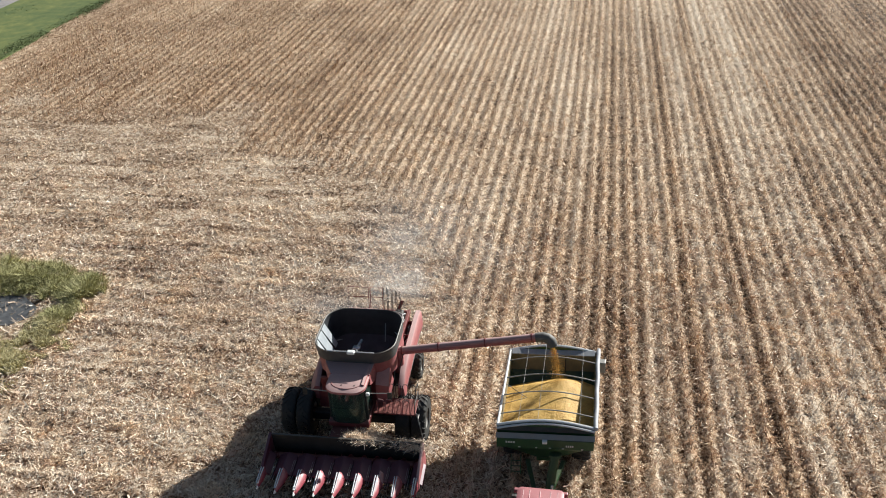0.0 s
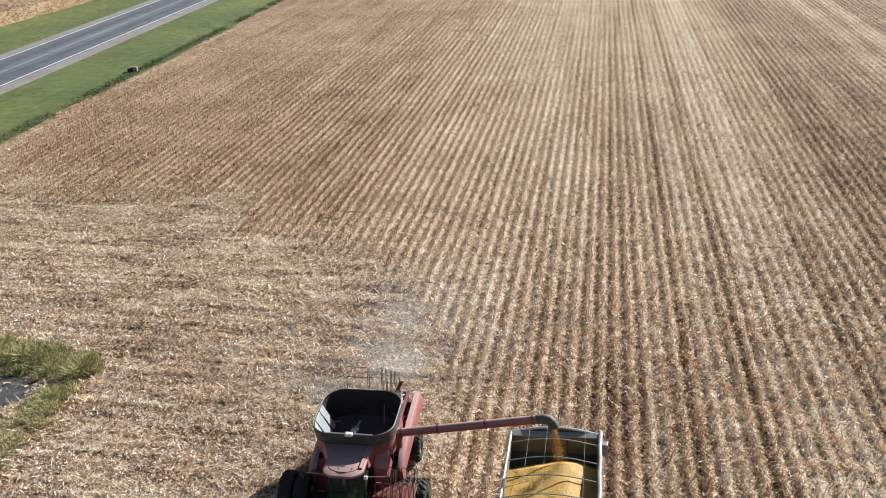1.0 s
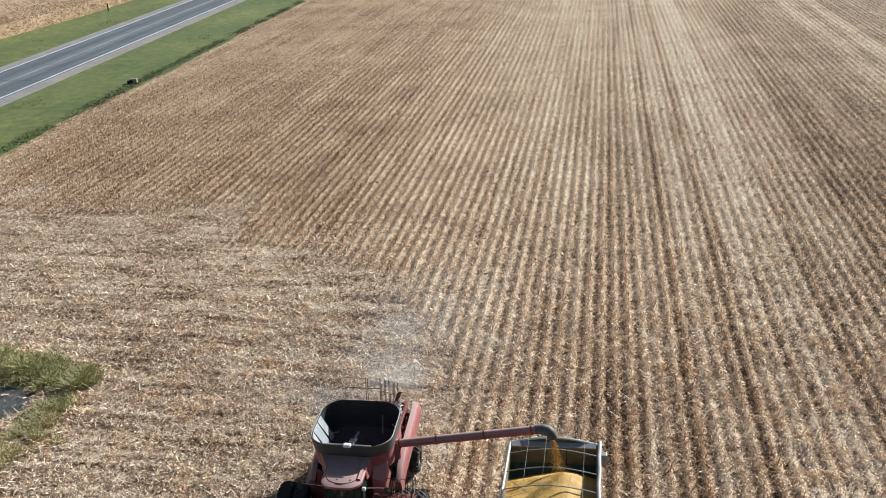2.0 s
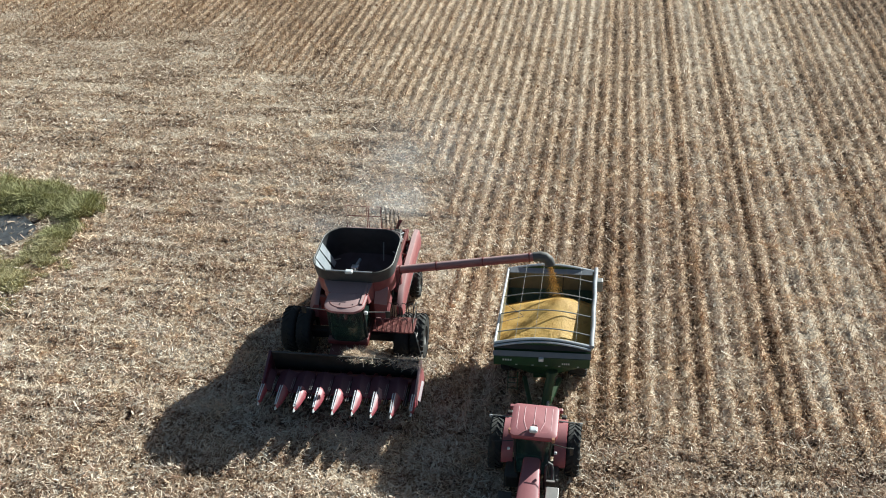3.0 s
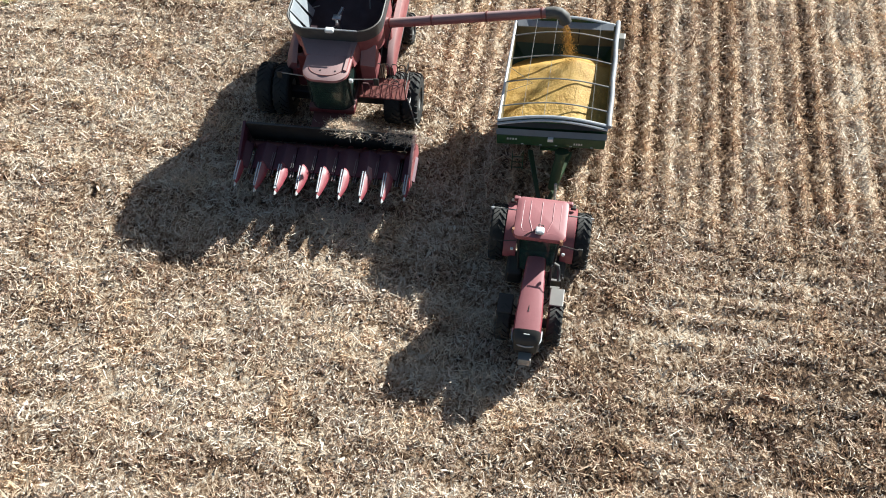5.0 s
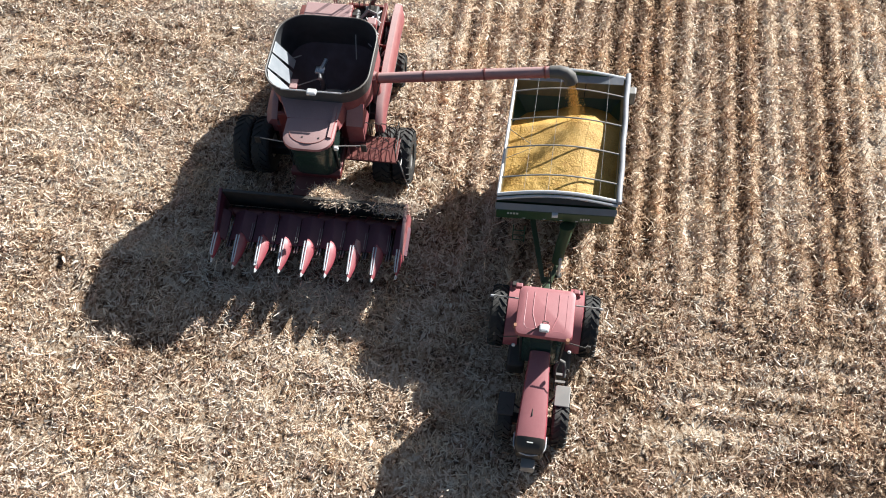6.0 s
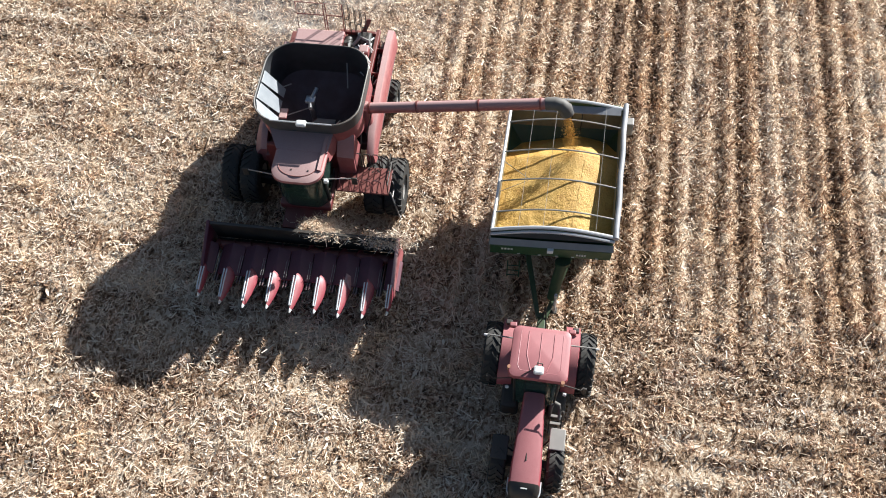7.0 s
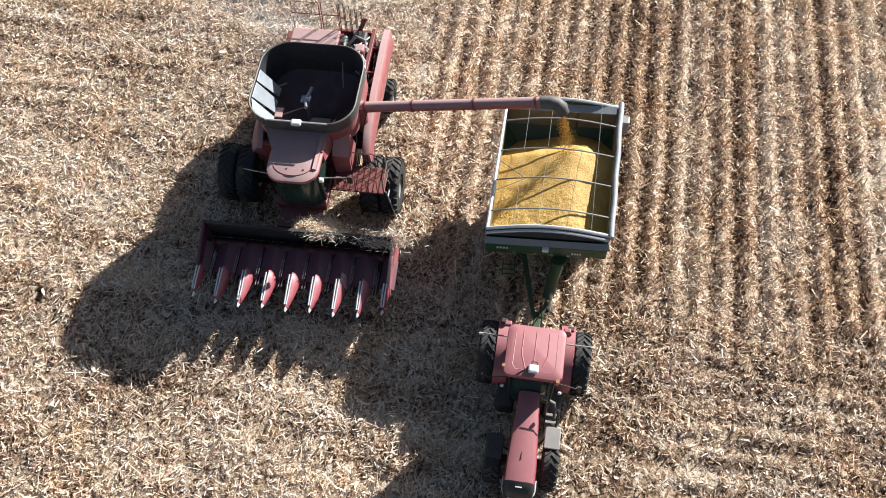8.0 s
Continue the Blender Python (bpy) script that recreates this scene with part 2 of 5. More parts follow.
def dust_material():
    m, nt, p = material("airborne_dust")
    math_, mixc, noise_, ramp, scaled, bump = nodes_for(nt)
    at = nt.nodes.new("ShaderNodeAttribute")
    at.attribute_name = "rows"
    grain = noise_(nt.nodes.new("ShaderNodeNewGeometry").outputs["Position"], 2.5, 4.0, 0.6)
    nt.links.new(math_("MULTIPLY", at.outputs["Fac"], math_("ADD", math_("MULTIPLY", grain, 1.2), 0.4)), p.inputs["Alpha"])
    nt.links.new(ramp(grain, [(0.3, (0.74, 0.73, 0.72)), (0.7, (0.82, 0.81, 0.79))]), p.inputs["Base Color"])
    p.inputs["Roughness"].default_value = 1.0
    p.inputs["Specular IOR Level"].default_value = 0.0
    return m


CHAFF = dust_material()
# grey soil, its dark tones also carrying the hollow's shade
SHADED_SOIL = mottled("shaded_grey_soil", [(0.3, (0.035, 0.035, 0.04)), (0.55, (0.085, 0.085, 0.09)), (0.75, (0.17, 0.165, 0.165))], 2.0, 0.9, 0.08)


# ---------- mesh helpers ----------
def box(bm, lo, hi, bev=0.0):
    r = bmesh.ops.create_cube(bm, size=1.0)
    for v in r["verts"]:
        v.co = Vector([lo[i] + (v.co[i] + 0.5) * (hi[i] - lo[i]) for i in range(3)])
    if bev:
        es = list({e for v in r["verts"] for e in v.link_edges})
        bmesh.ops.bevel(bm, geom=es, offset=bev, segments=2, affect="EDGES", profile=0.5)


def hull(bm, pts):
    vs = [bm.verts.new(p) for p in pts]
    r = bmesh.ops.convex_hull(bm, input=vs)
    junk = [g for g in r["geom_interior"] + r["geom_unused"] if isinstance(g, bmesh.types.BMVert)]
    if junk:
        bmesh.ops.delete(bm, geom=list(set(junk)), context="VERTS")


def tube(bm, pts, r, seg=8, r_end=None):
    pts = [Vector(p) for p in pts]
    rings = []
    for i, p in enumerate(pts):
        d = (pts[min(i + 1, len(pts) - 1)] - pts[max(i - 1, 0)]).normalized()
        side = d.cross(Vector((0, 0, 1)) if abs(d.z) < 0.9 else Vector((1, 0, 0))).normalized()
        up = side.cross(d)
        k = i / max(len(pts) - 1, 1)
        rr = r if r_end is None else r + (r_end - r) * k
        rings.append([bm.verts.new(p + rr * (math.cos(a) * side + math.sin(a) * up)) for a in [2 * math.pi * j / seg for j in range(seg)]])
    for a, b in zip(rings, rings[1:]):
        for j in range(seg):
            bm.faces.new((a[j], a[(j + 1) % seg], b[(j + 1) % seg], b[j]))
    bm.faces.new(rings[0][::-1])
    bm.faces.new(rings[-1])


def loft(bm, rings, cap=True):
    """Skin between closed rings of equal length."""
    rs = [[bm.verts.new(p) for p in ring] for ring in rings]
    n = len(rs[0])
    for a, b in zip(rs, rs[1:]):
        for j in range(n):
            bm.faces.new((a[j], a[(j + 1) % n], b[(j + 1) % n], b[j]))
    if cap:
        bm.faces.new(rs[0][::-1])
        bm.faces.new(rs[-1])


def prism(bm, pts, vec):
    loft(bm, [pts, [Vector(p) + Vector(vec) for p in pts]])


def part(name, bm, mat, parent, label="", smooth=False):
    bmesh.ops.recalc_face_normals(bm, faces=bm.faces)
    me = bpy.data.meshes.new(name)
    bm.to_mesh(me)
    bm.free()
    me.materials.append(mat)
    if smooth:
        for f in me.polygons:
            f.use_smooth = True
        me.set_sharp_from_angle(angle=radians(38))
    ob = new(name, me)
    ob.parent = parent
    return tagged(ob, label)


def boxpart(name, lo, hi, mat, parent, label="", bev=0.02):
    bm = bmesh.new()
    box(bm, lo, hi, bev)
    return part(name, bm, mat, parent, label)


def rodpart(name, paths, r, mat, parent, label="", seg=8):
    bm = bmesh.new()
    for p in paths:
        tube(bm, p, r, seg)
    return part(name, bm, mat, parent, label, True)


def hullpart(name, pts, mat, parent, label="", bev=0.0):
    bm = bmesh.new()
    hull(bm, pts)
    if bev:
        bmesh.ops.dissolve_limit(bm, angle_limit=0.02, verts=bm.verts, edges=bm.edges)
        bmesh.ops.bevel(bm, geom=list(bm.edges), offset=bev, segments=2, affect="EDGES", profile=0.5)
    return part(name, bm, mat, parent, label, bev > 0)


def thing(name, m, label, category, group=""):
    ob = new(name)
    ob.matrix_basis = m
    return tagged(ob, label, category, group)


def quads(name, verts, faces, mat, smooth=False, attr=None):
    """One big mesh from arrays."""
    me = bpy.data.meshes.new(name)
    n, k = faces.shape
    me.vertices.add(len(verts))
    me.vertices.foreach_set("co", np.ascontiguousarray(verts, dtype=np.float32).ravel())
    me.loops.add(n * k)
    me.loops.foreach_set("vertex_index", np.ascontiguousarray(faces, dtype=np.int32).ravel())
    me.polygons.add(n)
    me.polygons.foreach_set("loop_start", np.arange(0, n * k, k, dtype=np.int32))
    me.polygons.foreach_set("use_smooth", np.full(n, smooth))
    if attr is not None:
        a = me.attributes.new("rows", "FLOAT", "POINT")
        a.data.foreach_set("value", attr.astype(np.float32))
    me.update(calc_edges=True)
    me.materials.append(mat)
    return new(name, me)


def wavy(x, y, size, seed):
    """Smooth random heights in 0..1 over the plan."""
    rs = np.random.RandomState(seed)
    t = rs.rand(256, 256)
    u, v = x / size, y / size
    i, j = np.floor(u).astype(int), np.floor(v).astype(int)
    f, g = u - i, v - j
    f, g = f * f * (3 - 2 * f), g * g * (3 - 2 * g)
    w = lambda a, b: t[a % 256, b % 256]
    return (w(i, j) * (1 - f) + w(i + 1, j) * f) * (1 - g) + (w(i, j + 1) * (1 - f) + w(i + 1, j + 1) * f) * g


# ---------- the field ----------
def row_mask(x, y):
    """Where the planted rows still show: the headland round the machines is trampled flat."""
    edge = np.interp(x, [-60, -22, -10, -2, 2.2, 4.6, 12, 22, 40], [42, 42, 37, 27, 15, 1.0, 1.2, 1.5, 2.0])
    soft = np.clip((edge - 4) * 0.34, 2.6, 11.0)
    edge = edge + soft * (wavy(x, y, 4.0, 3) - 0.5) + 1.3 * (wavy(x, y, 0.9, 4) - 0.5)
    return np.clip((y - edge) / soft + 0.5, 0, 1)


def standing(x, y):
    """How well the stubble lines show: little where the pale passes bury them, and uneven along each line."""
    tone = np.interp(x, [q for q, _ in LANES], [v for _, v in LANES])
    line = np.floor((x - PHASE) / ROW + 0.5)
    return np.clip(1.75 - 1.75 * tone, 0.2, 1.0) * (0.55 + 0.7 * wavy(line * 3.7, y, 2.6, 12))


HEAD_PHASE = -4.25


def cross_rows(x, y):
    """The headland was planted crosswise; its lines still show where no wheels have passed."""
    near = np.interp(x, [-40, -16, -8, 0, 10.5, 13.5, 40], [0.36, 0.34, 0.14, 0.1, 0.12, 0.46, 0.55])
    return (1 - row_mask(x, y)) * near * np.clip(2.2 * wavy(x, np.floor((y - HEAD_PHASE) / ROW + 0.5) * 3.3, 1.5, 14) - 0.35, 0, 1.3)


def ground_height(x, y):
    m = row_mask(x, y)
    wob = 0.10 * (wavy(x * 3, y, 1.6, 5) - 0.5)
    ridge = 0.5 + 0.5 * np.cos((x - PHASE + wob) * 2 * np.pi / ROW)
    far = np.clip((170 - y) / 130, 0.08, 1)
    h = m * far * (0.15 - 0.08 * np.clip((-8 - x) / 6, 0, 1)) * (ridge - 0.5) * (0.55 + 0.9 * wavy(x, y, 0.7, 6)) * np.clip(standing(x, y) + 0.25, 0, 1)
    h = h + 0.05 * (wavy(x, y, 0.33, 7) - 0.5) * np.clip((90 - np.abs(y)) / 60, 0, 1) + 0.06 * (wavy(x, y, 2.3, 8) - 0.5)
    h = h + 0.17 * cross_rows(x, y) * (0.5 * np.cos((y - HEAD_PHASE) * 2 * np.pi / ROW)) * np.clip((60 - y) / 30, 0, 1)
    inside = np.clip((x + 53.0) / 1.0, 0, 1) * np.clip((95 - x) / 3, 0, 1)
    return h * inside


def edge_x(y):
    return -49.0 - 0.027 * y


def build_ground():
    xs = np.concatenate([[-3000, -1500, -700, -350, -180], np.arange(-120, -52, 4.0), np.arange(-52, -26, 0.254), np.arange(-26, 32, 0.127), np.arange(32, 75, 0.254), [76, 80, 90, 110, 150, 250, 500, 1200, 3000]])
    ys = np.concatenate([[-3000, -800, -200, -80, -40, -25, -18], np.arange(-14, 3, 0.2), np.arange(3, 45, 0.3), np.arange(45, 110, 1.2), np.arange(110, 330, 8.0), [340, 380, 450, 600, 900, 1500, 3000]])
    X, Y = np.meshgrid(xs, ys)
    Z = ground_height(X, Y)
    V = np.stack([X, Y, Z], -1).reshape(-1, 3)
    nx, ny = len(xs), len(ys)
    i = (np.arange(ny - 1)[:, None] * nx + np.arange(nx - 1)[None]).ravel()
    F = np.stack([i, i + 1, i + nx + 1, i + nx], -1)
    g = quads("ground", V, F, SOIL, True, row_mask(X, Y).ravel())
    return tagged(g, "harvested corn field of pale straw residue and brown stubble rows", "ground", kind="structure")


ground = build_ground()


def scatter(name, x, y, length, width, lift, seed, label, upright=0.42, flat=False):
    """Loose bent leaf and husk strips lying over the ground."""
    rs = np.random.RandomState(seed)
    n = len(x)
    a = rs.rand(n) * 2 * np.pi
    tilt = rs.normal(0, upright, n)
    roll = rs.normal(0, 0.75, n)
    L, W = length * np.minimum(np.exp(rs.normal(-0.15, 0.55, n)), 2.0), width * np.exp(rs.normal(-0.1, 0.45, n))
    d = np.stack([np.cos(a) * np.cos(tilt), np.sin(a) * np.cos(tilt), np.sin(tilt)], -1)
    s = np.stack([-np.sin(a) * np.cos(roll), np.cos(a) * np.cos(roll), np.sin(roll)], -1)
    c = np.stack([x, y, ground_height(x, y) + lift * (0.2 + 1.7 * rs.rand(n) * (0.45 * wavy(x, y, 0.55, 33) + 0.35 * wavy(x, y, 0.24, 35) + 0.2 * wavy(x, y, 0.13, 34))) + np.abs(np.sin(tilt)) * L * 0.3], -1)
    bend = (rs.rand(n) - 0.4) * 0.6 * L
    up = np.array([0, 0, 1.0])
    pts = []
    for k, w in ((-0.5, 0.8), (0.5, 0.5)) if flat else ((-0.5, 0.55), (0.0, 1.0), (0.5, 0.35)):
        mid = c + d * (L * k)[:, None] - up * (bend * (1 if k else -0.4))[:, None] * (0.5 if k else 1)
        pts += [mid - s * (W * w / 2)[:, None], mid + s * (W * w / 2)[:, None]]
    V = np.stack(pts, 1).reshape(-1, 3)
    per = 4 if flat else 6
    b = np.arange(n)[:, None] * per
    F = np.concatenate([b + np.array([[q, q + 2, q + 3, q + 1]]) for q in range(0, per - 2, 2)], 0)
    ob = quads(name, V, F, RESIDUE, False, np.repeat(row_mask(x, y), per))
    return tagged(ob, label, "crop residue", kind="stuff")


def residue():
    rs = np.random.RandomState(11)

    def spread(n, x0, x1, y0, y1):
        return x0 + rs.rand(n) * (x1 - x0), y0 + rs.rand(n) * (y1 - y0)

    def thin(x, y):
        """Brown passes carry fewer pale strips, and the furrows between the stubble lines fewer still."""
        tone = np.interp(x, [q for q, _ in LANES], [v for _, v in LANES])
        clump = 0.45 * wavy(x, y, 0.62, 33) + 0.35 * wavy(x, y, 0.28, 35) + 0.2 * wavy(x, y, 0.15, 34)
        m = row_mask(x, y)
        line = 0.5 + 0.5 * np.cos((x - PHASE + 0.16 * (wavy(x * 3, y, 1.6, 5) - 0.5)) * 2 * np.pi / ROW)
        cross = 0.5 - 0.5 * np.cos((y - HEAD_PHASE) * 2 * np.pi / ROW)
        k = rs.rand(len(x)) < (1 - 0.78 * cross_rows(x, y) * cross) * (1 - m * np.clip(0.80 - 1.1 * tone, 0, 0.45)) * (1 - 0.70 * m * standing(x, y) * (1 - line)) * np.clip(3.6 * clump - 0.95, 0.05, 1) * np.clip(1.35 - (1 - m) * 1.9 * np.clip(wavy(x * 0.3, y, 0.9, 36) - 0.55, 0, 1), 0.1, 1)
        return x[k], y[k]

    def near(n):
        """The close stretch, fading into the coarser far cover."""
        x, y = spread(n, -16, 24.5, -13.5, 26)
        k = rs.rand(n) < np.clip((26 - y) / 11, 0, 1)
        return thin(x[k], y[k])
    x, y = near(400000)
    scatter("corn_residue_shreds", x, y, 0.175, 0.036, 0.07, 21, "pale shredded dry corn leaves and husks over the field")
    x, y = near(90000)
    scatter("corn_residue_leaves", x, y, 0.30, 0.030, 0.08, 25, "long pale dry corn leaves strewn over the field", 0.6, True)
    n = 760000
    y = 16 + 150 * rs.rand(n) ** 1.7
    x = 6 + (rs.rand(n) - 0.5) * (80 + 1.15 * (y - 20))
    k = (x > edge_x(y) + 1) & (x < 75) & (rs.rand(n) < np.clip((y - 14) / 9, 0, 1))
    x, y = thin(x[k], y[k])
    scatter("corn_residue_far", x, y, 0.21, 0.054, 0.07, 22, "pale dry corn leaves and husks strewn over the field", 0.55, True)
    x, y = thin(*spread(95000, -34, -16, -4, 20))
    k = (np.hypot((x + 22.0) / 2.4, (y - 11.6) / 1.6) > 1) | (rs.rand(len(x)) < 0.12)
    x, y = x[k], y[k]
    scatter("corn_residue_headland", x, y, 0.24, 0.050, 0.07, 23, "pale dry corn leaves on the trampled headland", 0.42, True)
    x, y = thin(*spread(70000, 24.5, 44, -8, 20))
    scatter("corn_residue_side", x, y, 0.24, 0.050, 0.07, 24, "pale dry corn leaves between stubble rows", 0.42, True)
    # upright torn leaves along the stubble lines
    n = 330000
    y = -2 + 186 * rs.rand(n) ** 2.0
    k = rs.randint(-76, 62, n)
    x = PHASE + ROW * k + rs.normal(0, 0.065, n)
    keep = (row_mask(x, y) > 0.4) & (np.abs(x - 9) < 10 + 0.62 * (y + 26)) & (rs.rand(n) < 0.85 * standing(x, y) * np.clip((190 - y) / 90, 0, 1)) & (x > edge_x(y) + 1)
    XS, YS = x, y
    n = 60000
    x = np.where(rs.rand(n) < 0.55, 10 + 30 * rs.rand(n), -32 + 24 * rs.rand(n))
    y = HEAD_PHASE + ROW * rs.randint(-10, 36, n) + rs.normal(0, 0.07, n)
    k = rs.rand(n) < 0.8 * cross_rows(x, y)
    scatter("headland_stubble", x[k], y[k], 0.20, 0.032, 0.15, 28, "torn brown leaves standing along the headland rows", 1.0, True)
    x, y = XS, YS
    scatter("stubble_leaves", x[keep], y[keep], 0.21, 0.032, 0.17, 27, "torn brown leaves standing along the stubble rows", 1.0, True)


residue()


def stubble():
    """Cut stalks standing in the rows."""
    rs = np.random.RandomState(31)
    P = []
    for k in range(-76, 40):
        x0 = PHASE + ROW * k
        y = -2 + 96 * (np.arange(0, 1, 0.0021) + rs.rand() * 0.002) ** 1.18
        y = y + rs.normal(0, 0.04, len(y))
        x = x0 + rs.normal(0, 0.035, len(y))
        keep = (row_mask(x, y) > 0.35) & (rs.rand(len(y)) < standing(x, y) * np.clip((94 - y) / 40, 0, 1)) & (np.abs(x - 9) < 9 + 0.62 * (y + 26))
        P.append(np.stack([x[keep], y[keep]], -1))
    P = np.concatenate(P)
    n = len(P)
    h, r = 0.20 + 0.24 * rs.rand(n), 0.014 + 0.010 * rs.rand(n)
    z = ground_height(P[:, 0], P[:, 1]) - 0.02
    lean = rs.normal(0, 0.35, (n, 2)) * h[:, None]
    V = []
    for top in (0, 1):
        for j in range(3):
            ang = 2.094 * j
            V.append(np.stack([P[:, 0] + r * math.cos(ang) + top * lean[:, 0], P[:, 1] + r * math.sin(ang) + top * lean[:, 1], z + top * h], -1))
    V = np.stack(V, 1).reshape(-1, 3)
    b = np.arange(n)[:, None] * 6
    F = np.concatenate([b + np.array([[j, (j + 1) % 3, 3 + (j + 1) % 3, 3 + j]]) for j in range(3)], 0)
    tagged(quads("corn_stubble", V, F, RESIDUE, False, np.full(len(V), 1.0)), "short cut corn stalks standing in straight rows", "stubble", kind="stuff")


stubble()


# ---------- verge, road, standing corn ----------
def strip(name, f0, f1, ylo, yhi, z, mat, label, category, step=6.0, thick=0.3, ragged=0.0):
    ys = np.arange(ylo, yhi + step, step)
    ra = ragged * (wavy(ys * 0, ys, 5.0, 41) - 0.5)
    rb = ragged * (wavy(ys * 0 + 9, ys, 5.0, 42) - 0.5)
    bm = bmesh.new()
    rings = [[(f0(t) + p, t, -thick), (f1(t) + q, t, -thick), (f1(t) + q, t, z), (f0(t) + p, t, z)] for t, p, q in zip(ys, ra, rb)]
    loft(bm, rings)
    ob = part(name, bm, mat, None, label)
    return tagged(ob, label, category, kind="structure")


ROAD_L, ROAD_R = (lambda y: -71.2 - 0.052 * y), (lambda y: -62.0 - 0.046 * y)
strip("grass_verge", lambda y: -93.0 - 0.03 * y, lambda y: edge_x(y), -60, 1500, 0.05, GRASS, "mown green grass verge beside the road", "grass", 6.0, 0.3, 2.5)
strip("road_shoulder", lambda y: ROAD_L(y) - 2.2, lambda y: ROAD_R(y) + 2.6, -60, 1500, 0.07, GRAVEL, "pale gravel shoulder along the asphalt road", "gravel")
strip("road", lambda y: ROAD_L(y) - 0.35, lambda y: ROAD_R(y) + 0.35, -60, 1500, 0.10, ASPHALT, "grey two lane asphalt road with pale edge lines", "road")
strip("edge_line", lambda y: ROAD_R(y) - 0.20, lambda y: ROAD_R(y) + 0.10, -60, 1500, 0.106, LINE, "white painted line on the asphalt", "road marking")
strip("edge_line", lambda y: ROAD_L(y) - 0.10, lambda y: ROAD_L(y) + 0.20, -60, 1500, 0.106, LINE, "white painted line on the asphalt", "road marking")


strip("road_seam", lambda y: 0.5 * (ROAD_L(y) + ROAD_R(y)) - 0.35, lambda y: 0.5 * (ROAD_L(y) + ROAD_R(y)) + 0.30, -60, 1500, 0.104, SEAM, "pale worn seam along the middle of the road", "road marking", 6.0, 0.3, 0.35)
for lane in (0.27, 0.74):
    strip("wheel_track", lambda y: ROAD_L(y) + (lane - 0.07) * (ROAD_R(y) - ROAD_L(y)), lambda y: ROAD_L(y) + (lane + 0.07) * (ROAD_R(y) - ROAD_L(y)), -60, 1500, 0.1025, TRACK, "darker worn wheel track on the asphalt", "road marking", 6.0, 0.3, 0.5)


def road_cracks():
    rs = np.random.RandomState(51)
    for k in range(26):
        y = 60 + 9.0 * k + rs.rand() * 5
        full = rs.rand() < 0.6
        x0, x1 = (ROAD_L(y) + 0.3, ROAD_R(y) - 0.3) if full else (ROAD_L(y) + 4.6, ROAD_R(y) - 0.4)
        bm = bmesh.new()
        n = 8
        skew = rs.normal(0, 0.8)
        top = [(x0 + (x1 - x0) * j / n, y + skew * j / n + 0.12 * rs.normal()) for j in range(n + 1)]
        loft(bm, [[(a, b - 0.05, 0.08), (a, b + 0.05, 0.08), (a, b + 0.05, 0.104), (a, b - 0.05, 0.104)] for a, b in top])
        tagged(part("road_crack", bm, BLACK, None), "dark tar sealed crack across the asphalt road", "road crack", "sealed cracks", kind="structure")


road_cracks()


# ---------- tractor ----------
def tyre(name, parent, cx, cy, r, w, rim_r, lugs, rim_mat, side):
    """Lugged farm tyre with its rim as a piece of its own. side: +1 has the chevrons rising to +x."""
    bm = bmesh.new()
    prof = [(-0.5, rim_r), (-0.52, rim_r + 0.4 * (r - rim_r)), (-0.5, r - 0.10), (-0.40, r - 0.045), (0, r - 0.03), (0.40, r - 0.045), (0.5, r - 0.10), (0.52, rim_r + 0.4 * (r - rim_r)), (0.5, rim_r)]
    seg = 36
    rings = []
    for j in range(seg):
        a = 2 * math.pi * j / seg
        rings.append([bm.verts.new((cx + u * w, cy + q * math.cos(a), r + q * math.sin(a))) for u, q in prof])
    for j in range(seg):
        A, B = rings[j], rings[(j + 1) % seg]
        for k in range(len(prof) - 1):
            bm.faces.new((A[k], A[k + 1], B[k + 1], B[k]))
        bm.faces.new((A[-1], A[0], B[0], B[-1]))
    t = part(name, bm, RUBBER, parent, "black lugged rubber tyre, dusty")
    for j in range(lugs):
        for s in (-1, 1):
            a0 = 2 * math.pi * (j + (0.5 if s > 0 else 0)) / lugs
            bm = bmesh.new()
            pts = []
            for u, da, q0, q1 in ((0.03, 0.0, r - 0.05, r + 0.012), (0.36, 0.20, r - 0.06, r), (0.53, 0.26, r - 0.16, r - 0.06)):
                for dd in (-0.025, 0.03):
                    a = a0 + (da + dd)
                    for q in (q0, q1):
                        pts.append((cx + s * u * w, cy + q * math.cos(a), r + q * math.sin(a)))
            vs = [bm.verts.new(p) for p in pts]
            for k in (0, 4):
                A, B = vs[k:k + 4], vs[k + 4:k + 8]
                bm.faces.new((A[1], A[3], B[3], B[1]))
                bm.faces.new((A[0], A[1], B[1], B[0]))
                bm.faces.new((A[2], B[2], B[3], A[3]))
            bm.faces.new((vs[8], vs[9], vs[11], vs[10]))
            bm.faces.new((vs[0], vs[2], vs[3], vs[1]))
            part("lug", bm, RUBBER, t)
    bm = bmesh.new()
    prof = [(-0.42, rim_r + 0.01), (-0.30, rim_r * 0.8), (-0.10, rim_r * 0.45), (-0.10, 0.02), (0.10, 0.02), (0.10, rim_r * 0.45), (0.30, rim_r * 0.8), (0.42, rim_r + 0.01)]
    rr = []
    for j in range(24):
        a = 2 * math.pi * j / 24
        rr.append([bm.verts.new((cx + u * w, cy + q * math.cos(a), r + q * math.sin(a))) for u, q in prof])
    for j in range(24):
        A, B = rr[j], rr[(j + 1) % 24]
        for k in range(len(prof) - 1):
            bm.faces.new((A[k], A[k + 1], B[k + 1], B[k]))
    part("rim", bm, rim_mat, t, "steel wheel rim", True)
    return t


